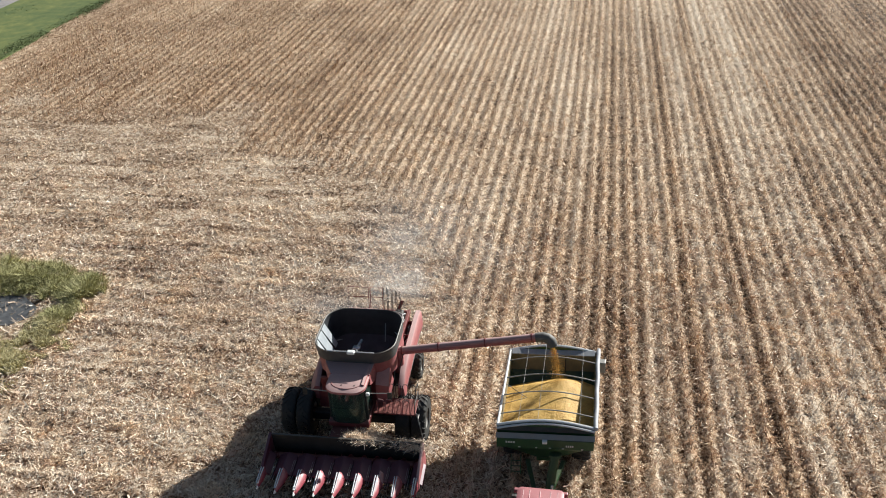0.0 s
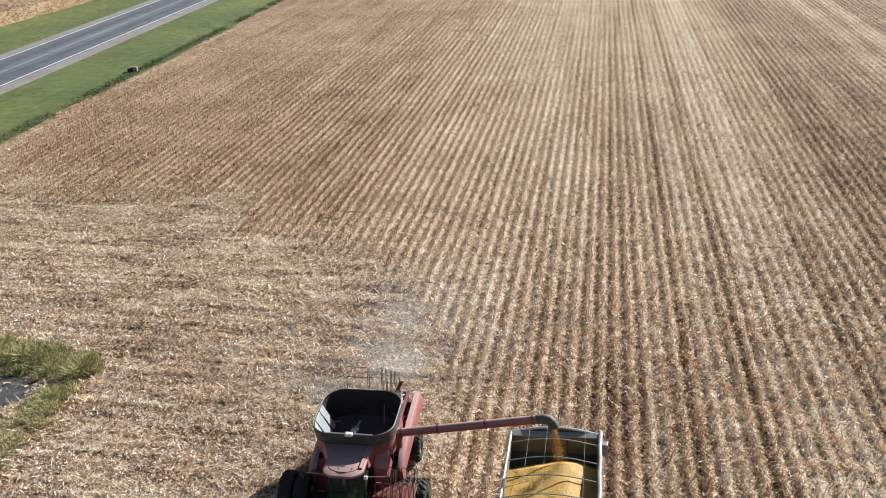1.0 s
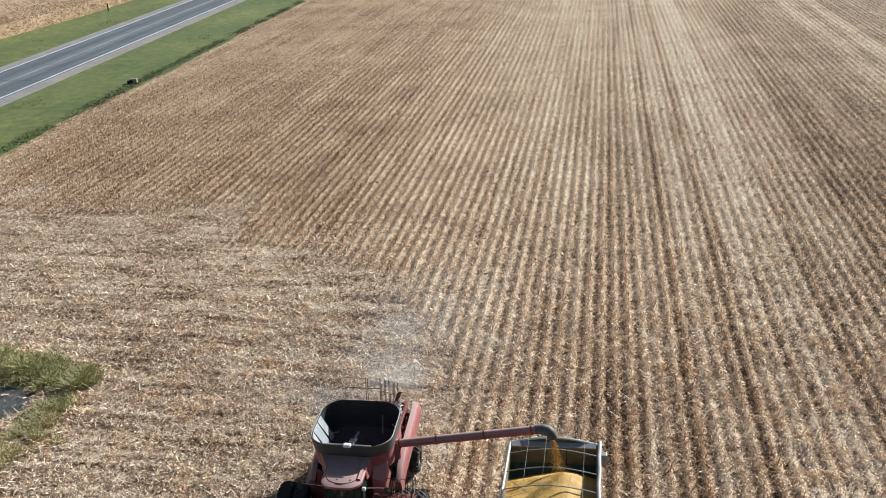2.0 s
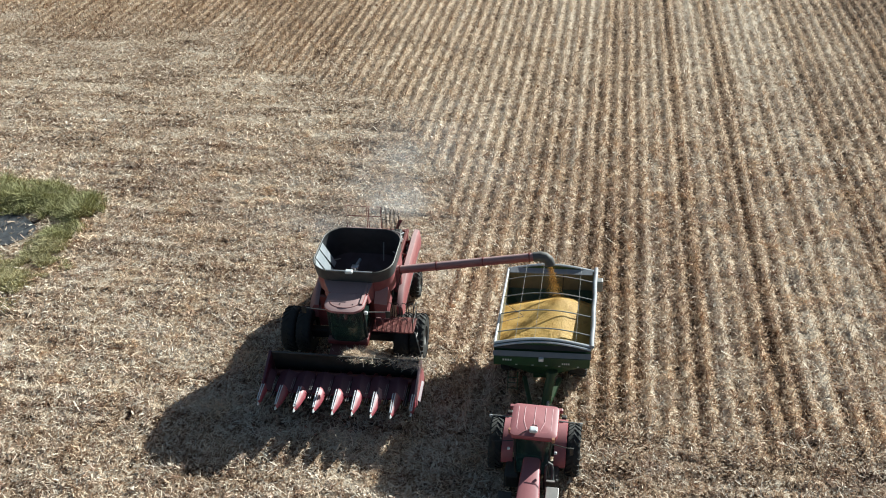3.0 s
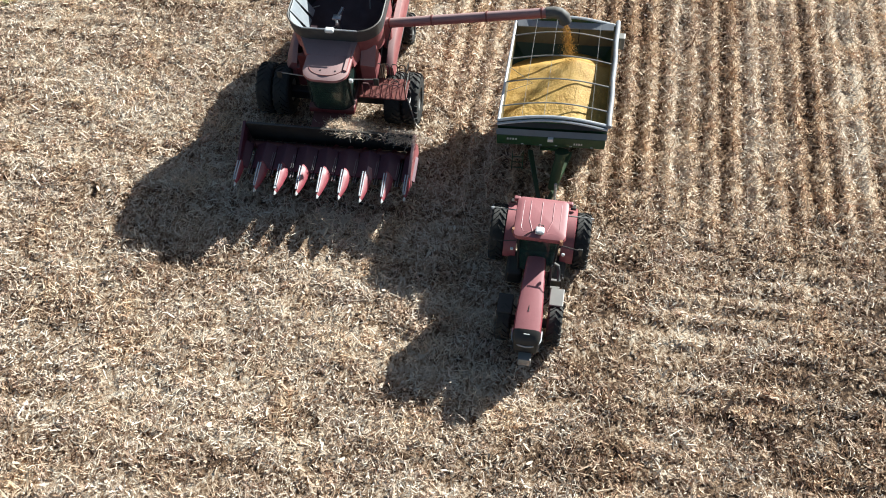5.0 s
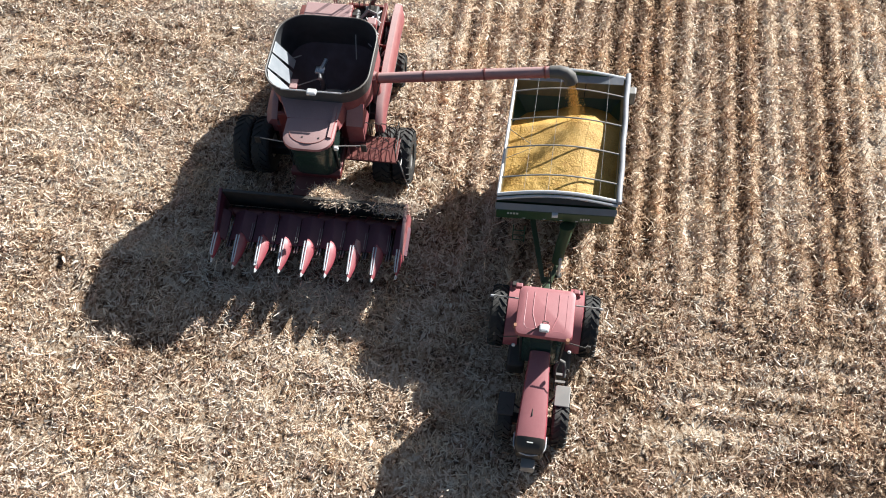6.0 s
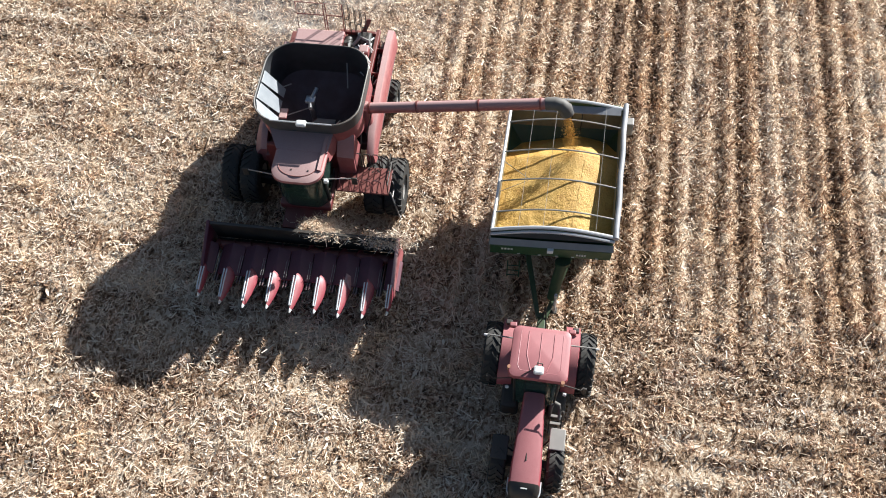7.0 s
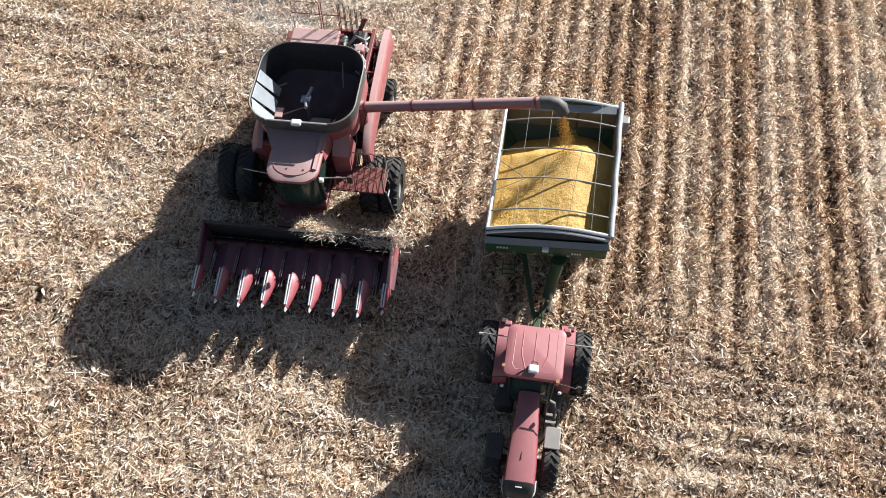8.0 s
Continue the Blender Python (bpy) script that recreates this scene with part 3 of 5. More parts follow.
def rounded(x0, x1, y0, y1, r, z, n=6):
    out = []
    for cx, cy, a0 in ((x1 - r, y1 - r, 0), (x0 + r, y1 - r, 90), (x0 + r, y0 + r, 180), (x1 - r, y0 + r, 270)):
        for k in range(n + 1):
            a = radians(a0 + 90 * k / n)
            out.append((cx + r * math.cos(a), cy + r * math.sin(a), z))
    return out


def settle(ob, high, lean, wide=1.0, askew=0.0):
    """Height of the upper works over the wheels: all parts but the tyres, with a slight rake."""
    m = Matrix(((wide, 0, 0, 0), (askew, 1, lean, 0), (0, 0, high, 0), (0, 0, 0, 1)))
    for p in ob.children:
        if "tyre" not in p.name:
            for q in [p] + list(p.children_recursive):
                q.data.transform(m)


def tractor():
    T = thing("tractor", pose(7.96, 0, 0, 0, 0, 0), "faded red farm tractor with dark cab hitched to a grain cart", "tractor")
    # chassis
    boxpart("chassis", (-0.32, -4.6, 0.55), (0.32, -0.2, 1.15), BLACK, T, "black chassis and engine block", 0.05)
    boxpart("rear_axle", (-1.5, -1.05, 0.75), (1.5, -0.7, 1.15), BLACK, T, "", 0.04)
    boxpart("front_axle", (-0.95, -4.05, 0.55), (0.95, -3.8, 0.8), BLACK, T, "", 0.04)
    for s in (-1, 1):
        tyre("rear_tyre", T, s * 1.38, -0.78, 0.95, 0.48, 0.50, 24, GREY, s)
        tyre("front_tyre", T, s * 0.80, -3.92, 0.70, 0.45, 0.36, 20, GREY, s)
    # hood
    bm = bmesh.new()
    secs = [(-2.35, 0.30, 1.30, 2.06), (-2.9, 0.33, 1.28, 2.03), (-3.6, 0.37, 1.20, 1.97), (-4.4, 0.42, 1.10, 1.88), (-4.86, 0.42, 1.02, 1.80)]
    rings = []
    for y, w, z0, z1 in secs:
        rings.append([(-w, y, z0), (w, y, z0), (w, y, z1 - 0.16), (w * 0.90, y, z1 - 0.05), (w * 0.6, y, z1), (-w * 0.6, y, z1), (-w * 0.90, y, z1 - 0.05), (-w, y, z1 - 0.16)])
    loft(bm, rings)
    hood = part("hood", bm, TRACTOR_RED, T, "long faded red bonnet", True)
    bm = bmesh.new()
    rings = []
    for y, w, z0, z1 in [(-4.86, 0.425, 1.0, 1.805), (-5.10, 0.41, 0.98, 1.70), (-5.22, 0.34, 1.0, 1.5)]:
        rings.append([(-w, y, z0), (w, y, z0), (w, y, z1 - 0.16), (w * 0.90, y, z1 - 0.05), (w * 0.6, y, z1), (-w * 0.6, y, z1), (-w * 0.90, y, z1 - 0.05), (-w, y, z1 - 0.16)])
    loft(bm, rings)
    part("grille", bm, BLACK, hood, "black nose grille", True)
    arc = [(0.45 * math.cos(a), -4.96 - 0.30 * math.sin(a), 1.42) for a in [math.pi * k / 12 for k in range(13)]]
    rodpart("nose_bar", [[(0.45, -4.66, 1.42)] + arc + [(-0.45, -4.66, 1.42)]], 0.022, SILVER, hood, "pale trim bar round the nose")
    boxpart("badge", (-0.09, -5.02, 1.745), (0.09, -4.99, 1.765), WRITING, hood, "", 0.003)
    hullpart("intake", [(-0.07, -4.28, 1.885), (0.0, -4.28, 1.885), (-0.04, -4.05, 1.912), (-0.02, -4.05, 1.912), (-0.035, -4.28, 1.925), (-0.03, -4.1, 1.93)], BLACK, hood)
    boxpart("front_weight", (-0.18, -5.48, 0.62), (0.22, -5.1, 0.98), GREY, T, "grey front weight bracket", 0.03)
    # cab
    cab = hullpart("cab", [(-0.70, -0.95, 1.2), (0.70, -0.95, 1.2), (-0.55, -2.35, 1.25), (0.55, -2.35, 1.25), (-0.64, -0.98, 2.98), (0.64, -0.98, 2.98), (-0.62, -2.25, 2.98), (0.62, -2.25, 2.98)], GLASS, T, "dark tinted cab glass")
    rodpart("pillar", [[(s * 0.56, -2.36, 1.25), (s * 0.635, -2.26, 2.98)] for s in (-1,)], 0.035, BLACK, cab)
    rodpart("pillar", [[(0.56, -2.36, 1.25), (0.635, -2.26, 2.98)]], 0.035, BLACK, cab)
    rodpart("pillar", [[(-0.71, -0.95, 1.2), (-0.65, -0.97, 2.98)]], 0.04, BLACK, cab)
    rodpart("pillar", [[(0.71, -0.95, 1.2), (0.65, -0.97, 2.98)]], 0.04, BLACK, cab)
    bm = bmesh.new()
    loft(bm, [rounded(-0.77, 0.79, -2.40, -0.88, 0.16, 2.96), rounded(-0.81, 0.83, -2.44, -0.84, 0.18, 3.05), rounded(-0.79, 0.81, -2.41, -0.87, 0.17, 3.15), rounded(-0.67, 0.69, -2.28, -0.98, 0.15, 3.20)])
    roof = part("cab_roof", bm, TRACTOR_RED, T, "faded red cab roof with pressed ribs", True)
    for x in (-0.36, 0.0, 0.36):
        e = 0.14 if x < 0 else (-0.14 if x > 0 else 0)
        rodpart("roof_rib", [[(x, -1.04, 3.195), (x, -1.75, 3.197), (x + (e if x else 0), -2.2, 3.195)]], 0.018, TRACTOR_RED, roof)
    rodpart("roof_rib", [[(-0.58, -1.05, 3.19), (-0.58, -2.1, 3.19), (-0.50, -2.24, 3.19), (0.52, -2.24, 3.19), (0.60, -2.1, 3.19), (0.60, -1.05, 3.19)]], 0.016, TRACTOR_RED, roof)
    g = boxpart("satellite_receiver", (-0.13, -2.34, 3.22), (0.15, -2.10, 3.36), WHITE, T, "white receiver box on the cab roof", 0.05)
    rodpart("receiver_bracket", [[(-0.05, -2.05, 3.2), (-0.05, -2.0, 3.3), (0.1, -2.02, 3.3), (0.1, -2.08, 3.2)]], 0.018, BLACK, g)
    rodpart("receiver_cable", [[(-0.1, -2.15, 3.24), (-0.35, -2.32, 3.21), (-0.5, -2.42, 3.12)]], 0.012, BLACK, g)
    for x, y in ((-0.80, -2.15), (0.70, -2.42)):
        bm = bmesh.new()
        tube(bm, [(x, y, 2.98), (x, y, 3.12), (x, y, 3.16)], 0.055, 10)
        part("beacon", bm, ORANGE, T, "small amber marker lamp", True)
    # fenders
    for s in (-1, 1):
        bm = bmesh.new()
        rings = []
        for a in range(20, 171, 15):
            c, q = math.cos(radians(a)), math.sin(radians(a))
            yy, zz = -0.78 + 1.06 * c, 0.95 + 1.08 * q
            rings.append([(s * 0.72, yy, zz), (s * 1.12, yy, zz), (s * 1.14, yy, zz - 0.05), (s * 0.72, yy, zz - 0.04)])
        loft(bm, rings)
        f = part("rear_fender", bm, TRACTOR_RED, T, "faded red rear mudguard", True)
        boxpart("fender_lamp", (s * 0.98 - 0.09, -0.32, 1.98), (s * 0.98 + 0.09, -0.18, 2.10), BLACK, f, "", 0.02)
        boxpart("work_lamp", (s * 0.84 - 0.10, -0.78, 2.72), (s * 0.84 + 0.10, -0.64, 2.88), TRACTOR_RED, T, "", 0.03)
        boxpart("lamp_glass", (s * 0.80 - 0.05, -2.54, 2.5), (s * 0.80 + 0.05, -2.46, 2.60), WHITE, T, "white cab lamp", 0.03)
        rodpart("mirror_arm", [[(s * 0.68, -2.3, 2.75), (s * 1.22, -2.38, 2.72), (s * 1.30, -2.24, 2.6)]], 0.016, BLACK, T)
        rodpart("marker_arm", [[(s * 0.72, -1.02, 2.6), (s * 1.62, -0.98, 2.55)]], 0.022, GREY, T)
        boxpart("reflector", (s * 1.60 - 0.05, -1.03, 2.50), (s * 1.60 + 0.05, -0.99, 2.60), SILVER, T, "pale reflector on a thin arm", 0.01)
        boxpart("mirror", (s * 1.30 - 0.03, -2.30, 2.28), (s * 1.30 + 0.09 * s, -2.24, 2.62), BLACK, T, "", 0.015)
    # right side: exhaust, steps, front mudguard
    bm = bmesh.new()
    tube(bm, [(0.50, -2.60, 1.2), (0.50, -2.60, 1.7), (0.52, -2.60, 2.0), (0.60, -2.60, 2.15), (0.70, -2.62, 2.1), (0.74, -2.70, 1.9), (0.76, -2.85, 1.6)], 0.05, 10)
    part("exhaust", bm, SPOUT, T, "grey bent exhaust pipe", True)
    boxpart("front_fender", (0.56, -3.72, 1.44), (1.0, -3.08, 1.50), GREY, T, "pale grey front mudguard plate", 0.02)
    boxpart("front_fender", (-1.02, -4.2, 1.44), (-0.56, -3.5, 1.50), BLACK, T, "black front mudguard plate", 0.02)
    rodpart("fender_stay", [[(0.6, -3.4, 1.44), (0.45, -3.5, 1.2), (0.3, -3.6, 1.05)]], 0.025, BLACK, T)
    rodpart("fender_stay", [[(-0.6, -3.8, 1.44), (-0.45, -3.8, 1.2), (-0.3, -3.8, 1.05)]], 0.025, BLACK, T)
    for k in range(3):
        boxpart("step", (0.50, -2.92 + 0.12 * k, 0.75 + 0.25 * k), (0.86, -2.84 + 0.12 * k, 0.79 + 0.25 * k), GREY, T, "", 0.01)
    rodpart("step_rail", [[(0.52, -2.95, 0.7), (0.52, -2.55, 1.5)], [(0.86, -2.95, 0.7), (0.86, -2.55, 1.5)]], 0.02, BLACK, T)
    boxpart("fuel_tank", (0.42, -2.5, 0.55), (0.95, -1.55, 1.15), BLACK, T, "", 0.08)
    boxpart("fuel_tank", (-0.95, -2.5, 0.55), (-0.42, -1.55, 1.15), BLACK, T, "", 0.08)
    # hitch and hoses
    boxpart("drawbar", (-0.10, -0.2, 0.42), (0.10, 0.55, 0.52), BLACK, T, "", 0.02)
    rodpart("hydraulic_hose", [[(-0.2, -0.3, 1.2), (-0.15, 0.1, 1.35), (0.0, 0.5, 1.1), (0.02, 1.0, 0.9)], [(0.1, -0.3, 1.2), (0.1, 0.15, 1.3), (0.08, 0.6, 1.1), (0.05, 1.0, 0.9)]], 0.022, BLACK, T)
    boxpart("hitch_frame", (-0.5, -0.32, 0.9), (0.5, -0.12, 1.5), BLACK, T, "", 0.04)
    settle(T, 0.93, 0.046)
    return T


tractor()


# ---------- grain cart ----------
CART_WIDE, CART_ASKEW = 1.035, 0.065


def grain_cart():
    X0, X1, Y0, Y1, Z = -1.76, 1.76, 2.05, 6.95, 3.45
    C = thing("grain_cart", pose(7.92, 0, 0, 0, 0, 0), "dark green grain cart filling with yellow corn behind a tractor", "grain cart")
    t = 0.05

    def wall(name, pts, vec, mat=GREEN, label=""):
        bm = bmesh.new()
        prism(bm, pts, vec)
        return part(name, bm, mat, C, label)
    # upper walls with arched ends
    arch = [(X0 + (X1 - X0) * k / 12, 0, Z + 0.30 * math.sin(math.pi * k / 12)) for k in range(13)]
    for y, d in ((Y0, t), (Y1, -t)):
        pts = [(X0, y, 2.5)] + [(a[0], y, a[2]) for a in arch] + [(X1, y, 2.5)]
        w = wall("end_wall", pts, (0, d, 0), GREEN, "dark green arched end wall")
        rodpart("top_bow", [[(a[0], y, a[2] + 0.02) for a in arch]], 0.055, SILVER, w, "pale metal arch along the top")
    wall("side_wall", [(X0, Y0 + t, 2.5), (X0, Y1 - t, 2.5), (X0, Y1 - t, Z), (X0, Y0 + t, Z)], (t, 0, 0), GREEN, "dark green side wall")
    wall("side_wall", [(X1, Y0 + t, 2.5), (X1, Y1 - t, 2.5), (X1, Y1 - t, Z), (X1, Y0 + t, Z)], (-t, 0, 0), GREEN, "dark green side wall")
    # front shroud below the arch
    hullpart("front_shroud", [(X0 + 0.01, Y0 - 0.004, 3.44), (X1 - 0.01, Y0 - 0.004, 3.44), (X0 + 0.01, Y0 - 0.10, 3.30), (X1 - 0.01, Y0 - 0.10, 3.30), (X0 + 0.01, Y0 - 0.004, 3.2), (X1 - 0.01, Y0 - 0.004, 3.2)], BLACK, C, "black sloping front shroud")
    hullpart("front_ledge", [(X0 - 0.02, Y0 - 0.106, 3.19), (X1 + 0.02, Y0 - 0.106, 3.19), (X0 - 0.02, Y0 - 0.25, 3.04), (X1 + 0.02, Y0 - 0.25, 3.04), (X0 - 0.02, Y0 - 0.10, 3.0), (X1 + 0.02, Y0 - 0.10, 3.0)], GREY, C, "grey sloping front ledge")
    fp = boxpart("front_panel", (X0 + 0.01, Y0 - 0.24, 2.56), (X1 - 0.01, Y0 - 0.006, 3.0), GREEN, C, "dark green front panel", 0.02)
    for x0, w, z in ((-1.42, 0.36, 2.80), (0.75, 0.30, 2.70)):
        for k in range(4):
            boxpart("lettering_bar", (x0 + k * w / 4, Y0 - 0.252, z), (x0 + k * w / 4 + w / 6, Y0 - 0.237, z + 0.085), WRITING, fp, "", 0.003)
    boxpart("marker_lamp", (-0.10, Y0 - 0.36, 2.90), (0.08, Y0 - 0.242, 3.05), WHITE, C, "white front lamp", 0.02)
    for x in (-0.95, -0.35, 0.15, 0.62, 1.3):
        boxpart("reflector", (x, Y0 - 0.255, 2.60), (x + 0.08, Y0 - 0.238, 2.64), WRITING, fp, "", 0.005)
    # hopper below
    for s in (-1, 1):
        hullpart("hopper_side", [(s * 1.76, Y0, 2.5), (s * 1.76, Y1, 2.5), (s * 0.35, Y0 + 1.3, 0.75), (s * 0.35, Y1 - 1.3, 0.75), (s * 1.71, Y0, 2.5), (s * 1.71, Y1, 2.5), (s * 0.30, Y0 + 1.3, 0.75), (s * 0.30, Y1 - 1.3, 0.75)], GREEN, C, "dark green sloping hopper plate")
    for ya, yb in ((Y0, Y0 + 1.3), (Y1, Y1 - 1.3)):
        d = 0.05 if yb > ya else -0.05
        hullpart("hopper_end", [(-1.74, ya, 2.5), (1.74, ya, 2.5), (-0.35, yb, 0.75), (0.35, yb, 0.75), (-1.74, ya + d, 2.5), (1.74, ya + d, 2.5), (-0.35, yb + d, 0.75), (0.35, yb + d, 0.75)], GREEN, C, "dark green sloping hopper plate")
    boxpart("sump", (-0.36, Y0 + 1.25, 0.6), (0.36, Y1 - 1.25, 0.78), GREEN, C, "", 0.02)
    # running gear
    boxpart("axle", (-1.45, 4.45, 0.75), (1.45, 4.7, 0.98), GREEN, C, "", 0.03)
    for s in (-1, 1):
        tyre("cart_tyre", C, s * 1.38, 4.58, 0.92, 0.70, 0.42, 20, GREY, s)
        rodpart("frame_strut", [[(s * 0.9, 4.58, 0.95), (s * 1.1, 3.4, 1.62)], [(s * 0.9, 4.58, 0.95), (s * 1.1, 5.8, 1.62)]], 0.06, GREEN, C)
        hullpart("tongue_beam", [(s * 0.75, 3.0, 0.75), (s * 0.60, 3.0, 0.75), (s * 0.75, 3.0, 0.95), (s * 0.60, 3.0, 0.95), (s * 0.04, 0.75, 0.50), (s * 0.16, 0.75, 0.50), (s * 0.04, 0.75, 0.66), (s * 0.16, 0.75, 0.66)], GREEN, C, "dark green drawbar beam")
    boxpart("hitch_tongue", (-0.12, 0.30, 0.525), (0.12, 0.95, 0.62), GREEN, C, "", 0.02)
    rodpart("jack_stand", [[(0.34, 1.25, 0.25), (0.34, 1.25, 1.25)]], 0.05, SILVER, C)
    boxpart("jack_foot", (0.24, 1.15, 0.21), (0.44, 1.35, 0.25), BLACK, C, "", 0.01)
    # folded unloading auger across the front corner
    bm = bmesh.new()
    tube(bm, [(0.25, 1.35, 0.9), (0.32, 1.62, 1.7), (0.40, 1.78, 2.3)], 0.17, 14)
    au = part("unload_auger", bm, GREEN, C, "dark green unloading auger tube", True)
    bm = bmesh.new()
    tube(bm, [(0.40, 1.76, 2.26), (0.40, 1.79, 2.36)], 0.23, 14)
    part("auger_flange", bm, GREEN, au, "", True)
    # dark lining of the upper walls
    boxpart("wall_lining", (X0 + t + 0.004, Y1 - t - 0.016, 2.5), (X1 - t - 0.004, Y1 - t - 0.004, 3.43), CART_LINING, C, "dark lining coated with grain dust", 0)
    for x in (X0 + t + 0.004, X1 - t - 0.016):
        boxpart("wall_lining", (x, Y0 + t + 0.02, 2.5), (x + 0.012, Y1 - t - 0.02, 3.43), CART_LINING, C, "dark lining coated with grain dust", 0)
    # tarp rolled to the right side, bows and cords
    bm = bmesh.new()
    n = 14
    pts = [(X1 + 0.03 + 0.012 * math.sin(5 * k), Y0 - 0.08 + (Y1 - Y0 + 0.25) * k / n, Z + 0.07 + 0.015 * math.sin(3.1 * k)) for k in range(n + 1)]
    tube(bm, pts, 0.082, 12)
    part("tarp_roll", bm, TARP, C, "pale rolled tarpaulin along the rim", True)
    rodpart("front_hoop", [[(a[0], Y0 - 0.11, a[2] - 0.05) for a in arch]], 0.045, SILVER, C, "pale metal hoop in front of the arch")
    hullpart("rear_plate", [(X0 + 0.1, Y1 - 0.06, 3.60), (X1 - 0.1, Y1 - 0.06, 3.60), (X0 + 0.1, Y1 - 0.28, 3.50), (X1 - 0.1, Y1 - 0.28, 3.50), (X0 + 0.1, Y1 - 0.06, 3.57), (X1 - 0.1, Y1 - 0.06, 3.57), (X0 + 0.1, Y1 - 0.28, 3.47), (X1 - 0.1, Y1 - 0.28, 3.47)], TARP, C, "pale plate along the rear arch")
    rodpart("rim_tube", [[(X0 + 0.02, Y0, Z + 0.02), (X0 + 0.02, Y1, Z + 0.02)]], 0.05, SILVER, C, "pale metal rim tube")
    for y in (2.68, 3.82, 4.95, 6.15):
        rodpart("tarp_bow", [[(a[0], y, a[2] + 0.03) for a in arch]], 0.024, GREY, C, "thin curved steel bow")
    # thin black rod added in place of a shadow line across the corn
    rodpart("tarp_strap", [[(X0 + 0.05, 4.62, Z), (-0.86, 4.25, 3.06), (X0 + 0.05, 3.62, Z - 0.25)]], 0.012, BLACK, C, "thin black line standing in for a shadow on the corn", 5)
    for x in (-1.0, -0.3, 1.2):
        zz = Z + 0.30 * math.sin(math.pi * (x - X0) / (X1 - X0)) + 0.055
        rodpart("tarp_cord", [[(x, Y0, zz), (x, Y1, zz)]], 0.006, GREY, C, "", 5)
    boxpart("crank_bracket", (X1 + 0.0, Y1 - 0.42, 2.7), (X1 + 0.34, Y1 - 0.12, 3.25), GREY, C, "grey tarp crank box", 0.03)
    boxpart("rear_ledge", (X0 + 0.1, Y1 + 0.002, 3.05), (X1 - 0.1, Y1 + 0.22, 3.42), GREEN, C, "", 0.03)
    rodpart("ladder", [[(-1.2, Y0 - 0.28, 1.3), (-1.2, Y0 - 0.28, 2.25)], [(-0.85, Y0 - 0.28, 1.3), (-0.85, Y0 - 0.28, 2.25)]] + [[(-1.2, Y0 - 0.28, 1.4 + 0.28 * k), (-0.85, Y0 - 0.28, 1.4 + 0.28 * k)] for k in range(3)], 0.018, GREEN, C)
    # inner ladder at the back wall
    rodpart("inner_ladder", [[(0.2, Y1 - 0.12, 1.6), (0.2, Y1 - 0.12, 3.5)], [(0.5, Y1 - 0.12, 1.6), (0.5, Y1 - 0.12, 3.5)]], 0.015, BLACK, C)
    settle(C, 0.91, 0.072, CART_WIDE, CART_ASKEW)
    return C


grain_cart()


def grain_heap():
    """Corn heaped under the spout, lower towards the far wall."""
    xs = np.linspace(-1.70, 1.70, 100)
    ys = np.linspace(2.12, 6.88, 140)
    X, Y = np.meshgrid(xs, ys)
    soft_x = np.sqrt((X - 0.50) ** 2 + 0.10) - 0.32
    ahead, behind = np.clip(5.25 - Y, 0, 9), np.clip(Y - 5.25, 0, 9)
    Zt = 3.30 - np.where(X < 0.5, 0.27, 0.33) * soft_x - 0.075 * ahead - 0.72 * np.sqrt(behind ** 2 + 0.02)
    Zt += 0.030 * (wavy(X, Y, 0.30, 61) - 0.5) + 0.024 * np.clip(ahead - 0.9, 0, 1) * (wavy(X, Y, 0.06, 62) - 0.5) + 0.05 * np.exp(-((X - 0.5) ** 2 + (Y - 5.2) ** 2) / 0.12)
    Y = Y + 0.072 * Zt + CART_ASKEW * X
    Zt = 0.91 * Zt
    V = np.stack([CART_WIDE * X + 7.92, Y, Zt], -1).reshape(-1, 3)
    nx, ny = len(xs), len(ys)
    i = (np.arange(ny - 1)[:, None] * nx + np.arange(nx - 1)[None]).ravel()
    F = np.stack([i, i + 1, i + nx + 1, i + nx], -1)
    tagged(quads("grain_heap", V, F, GRAIN, True), "heap of yellow shelled corn inside the cart", "grain", kind="stuff")


grain_heap()


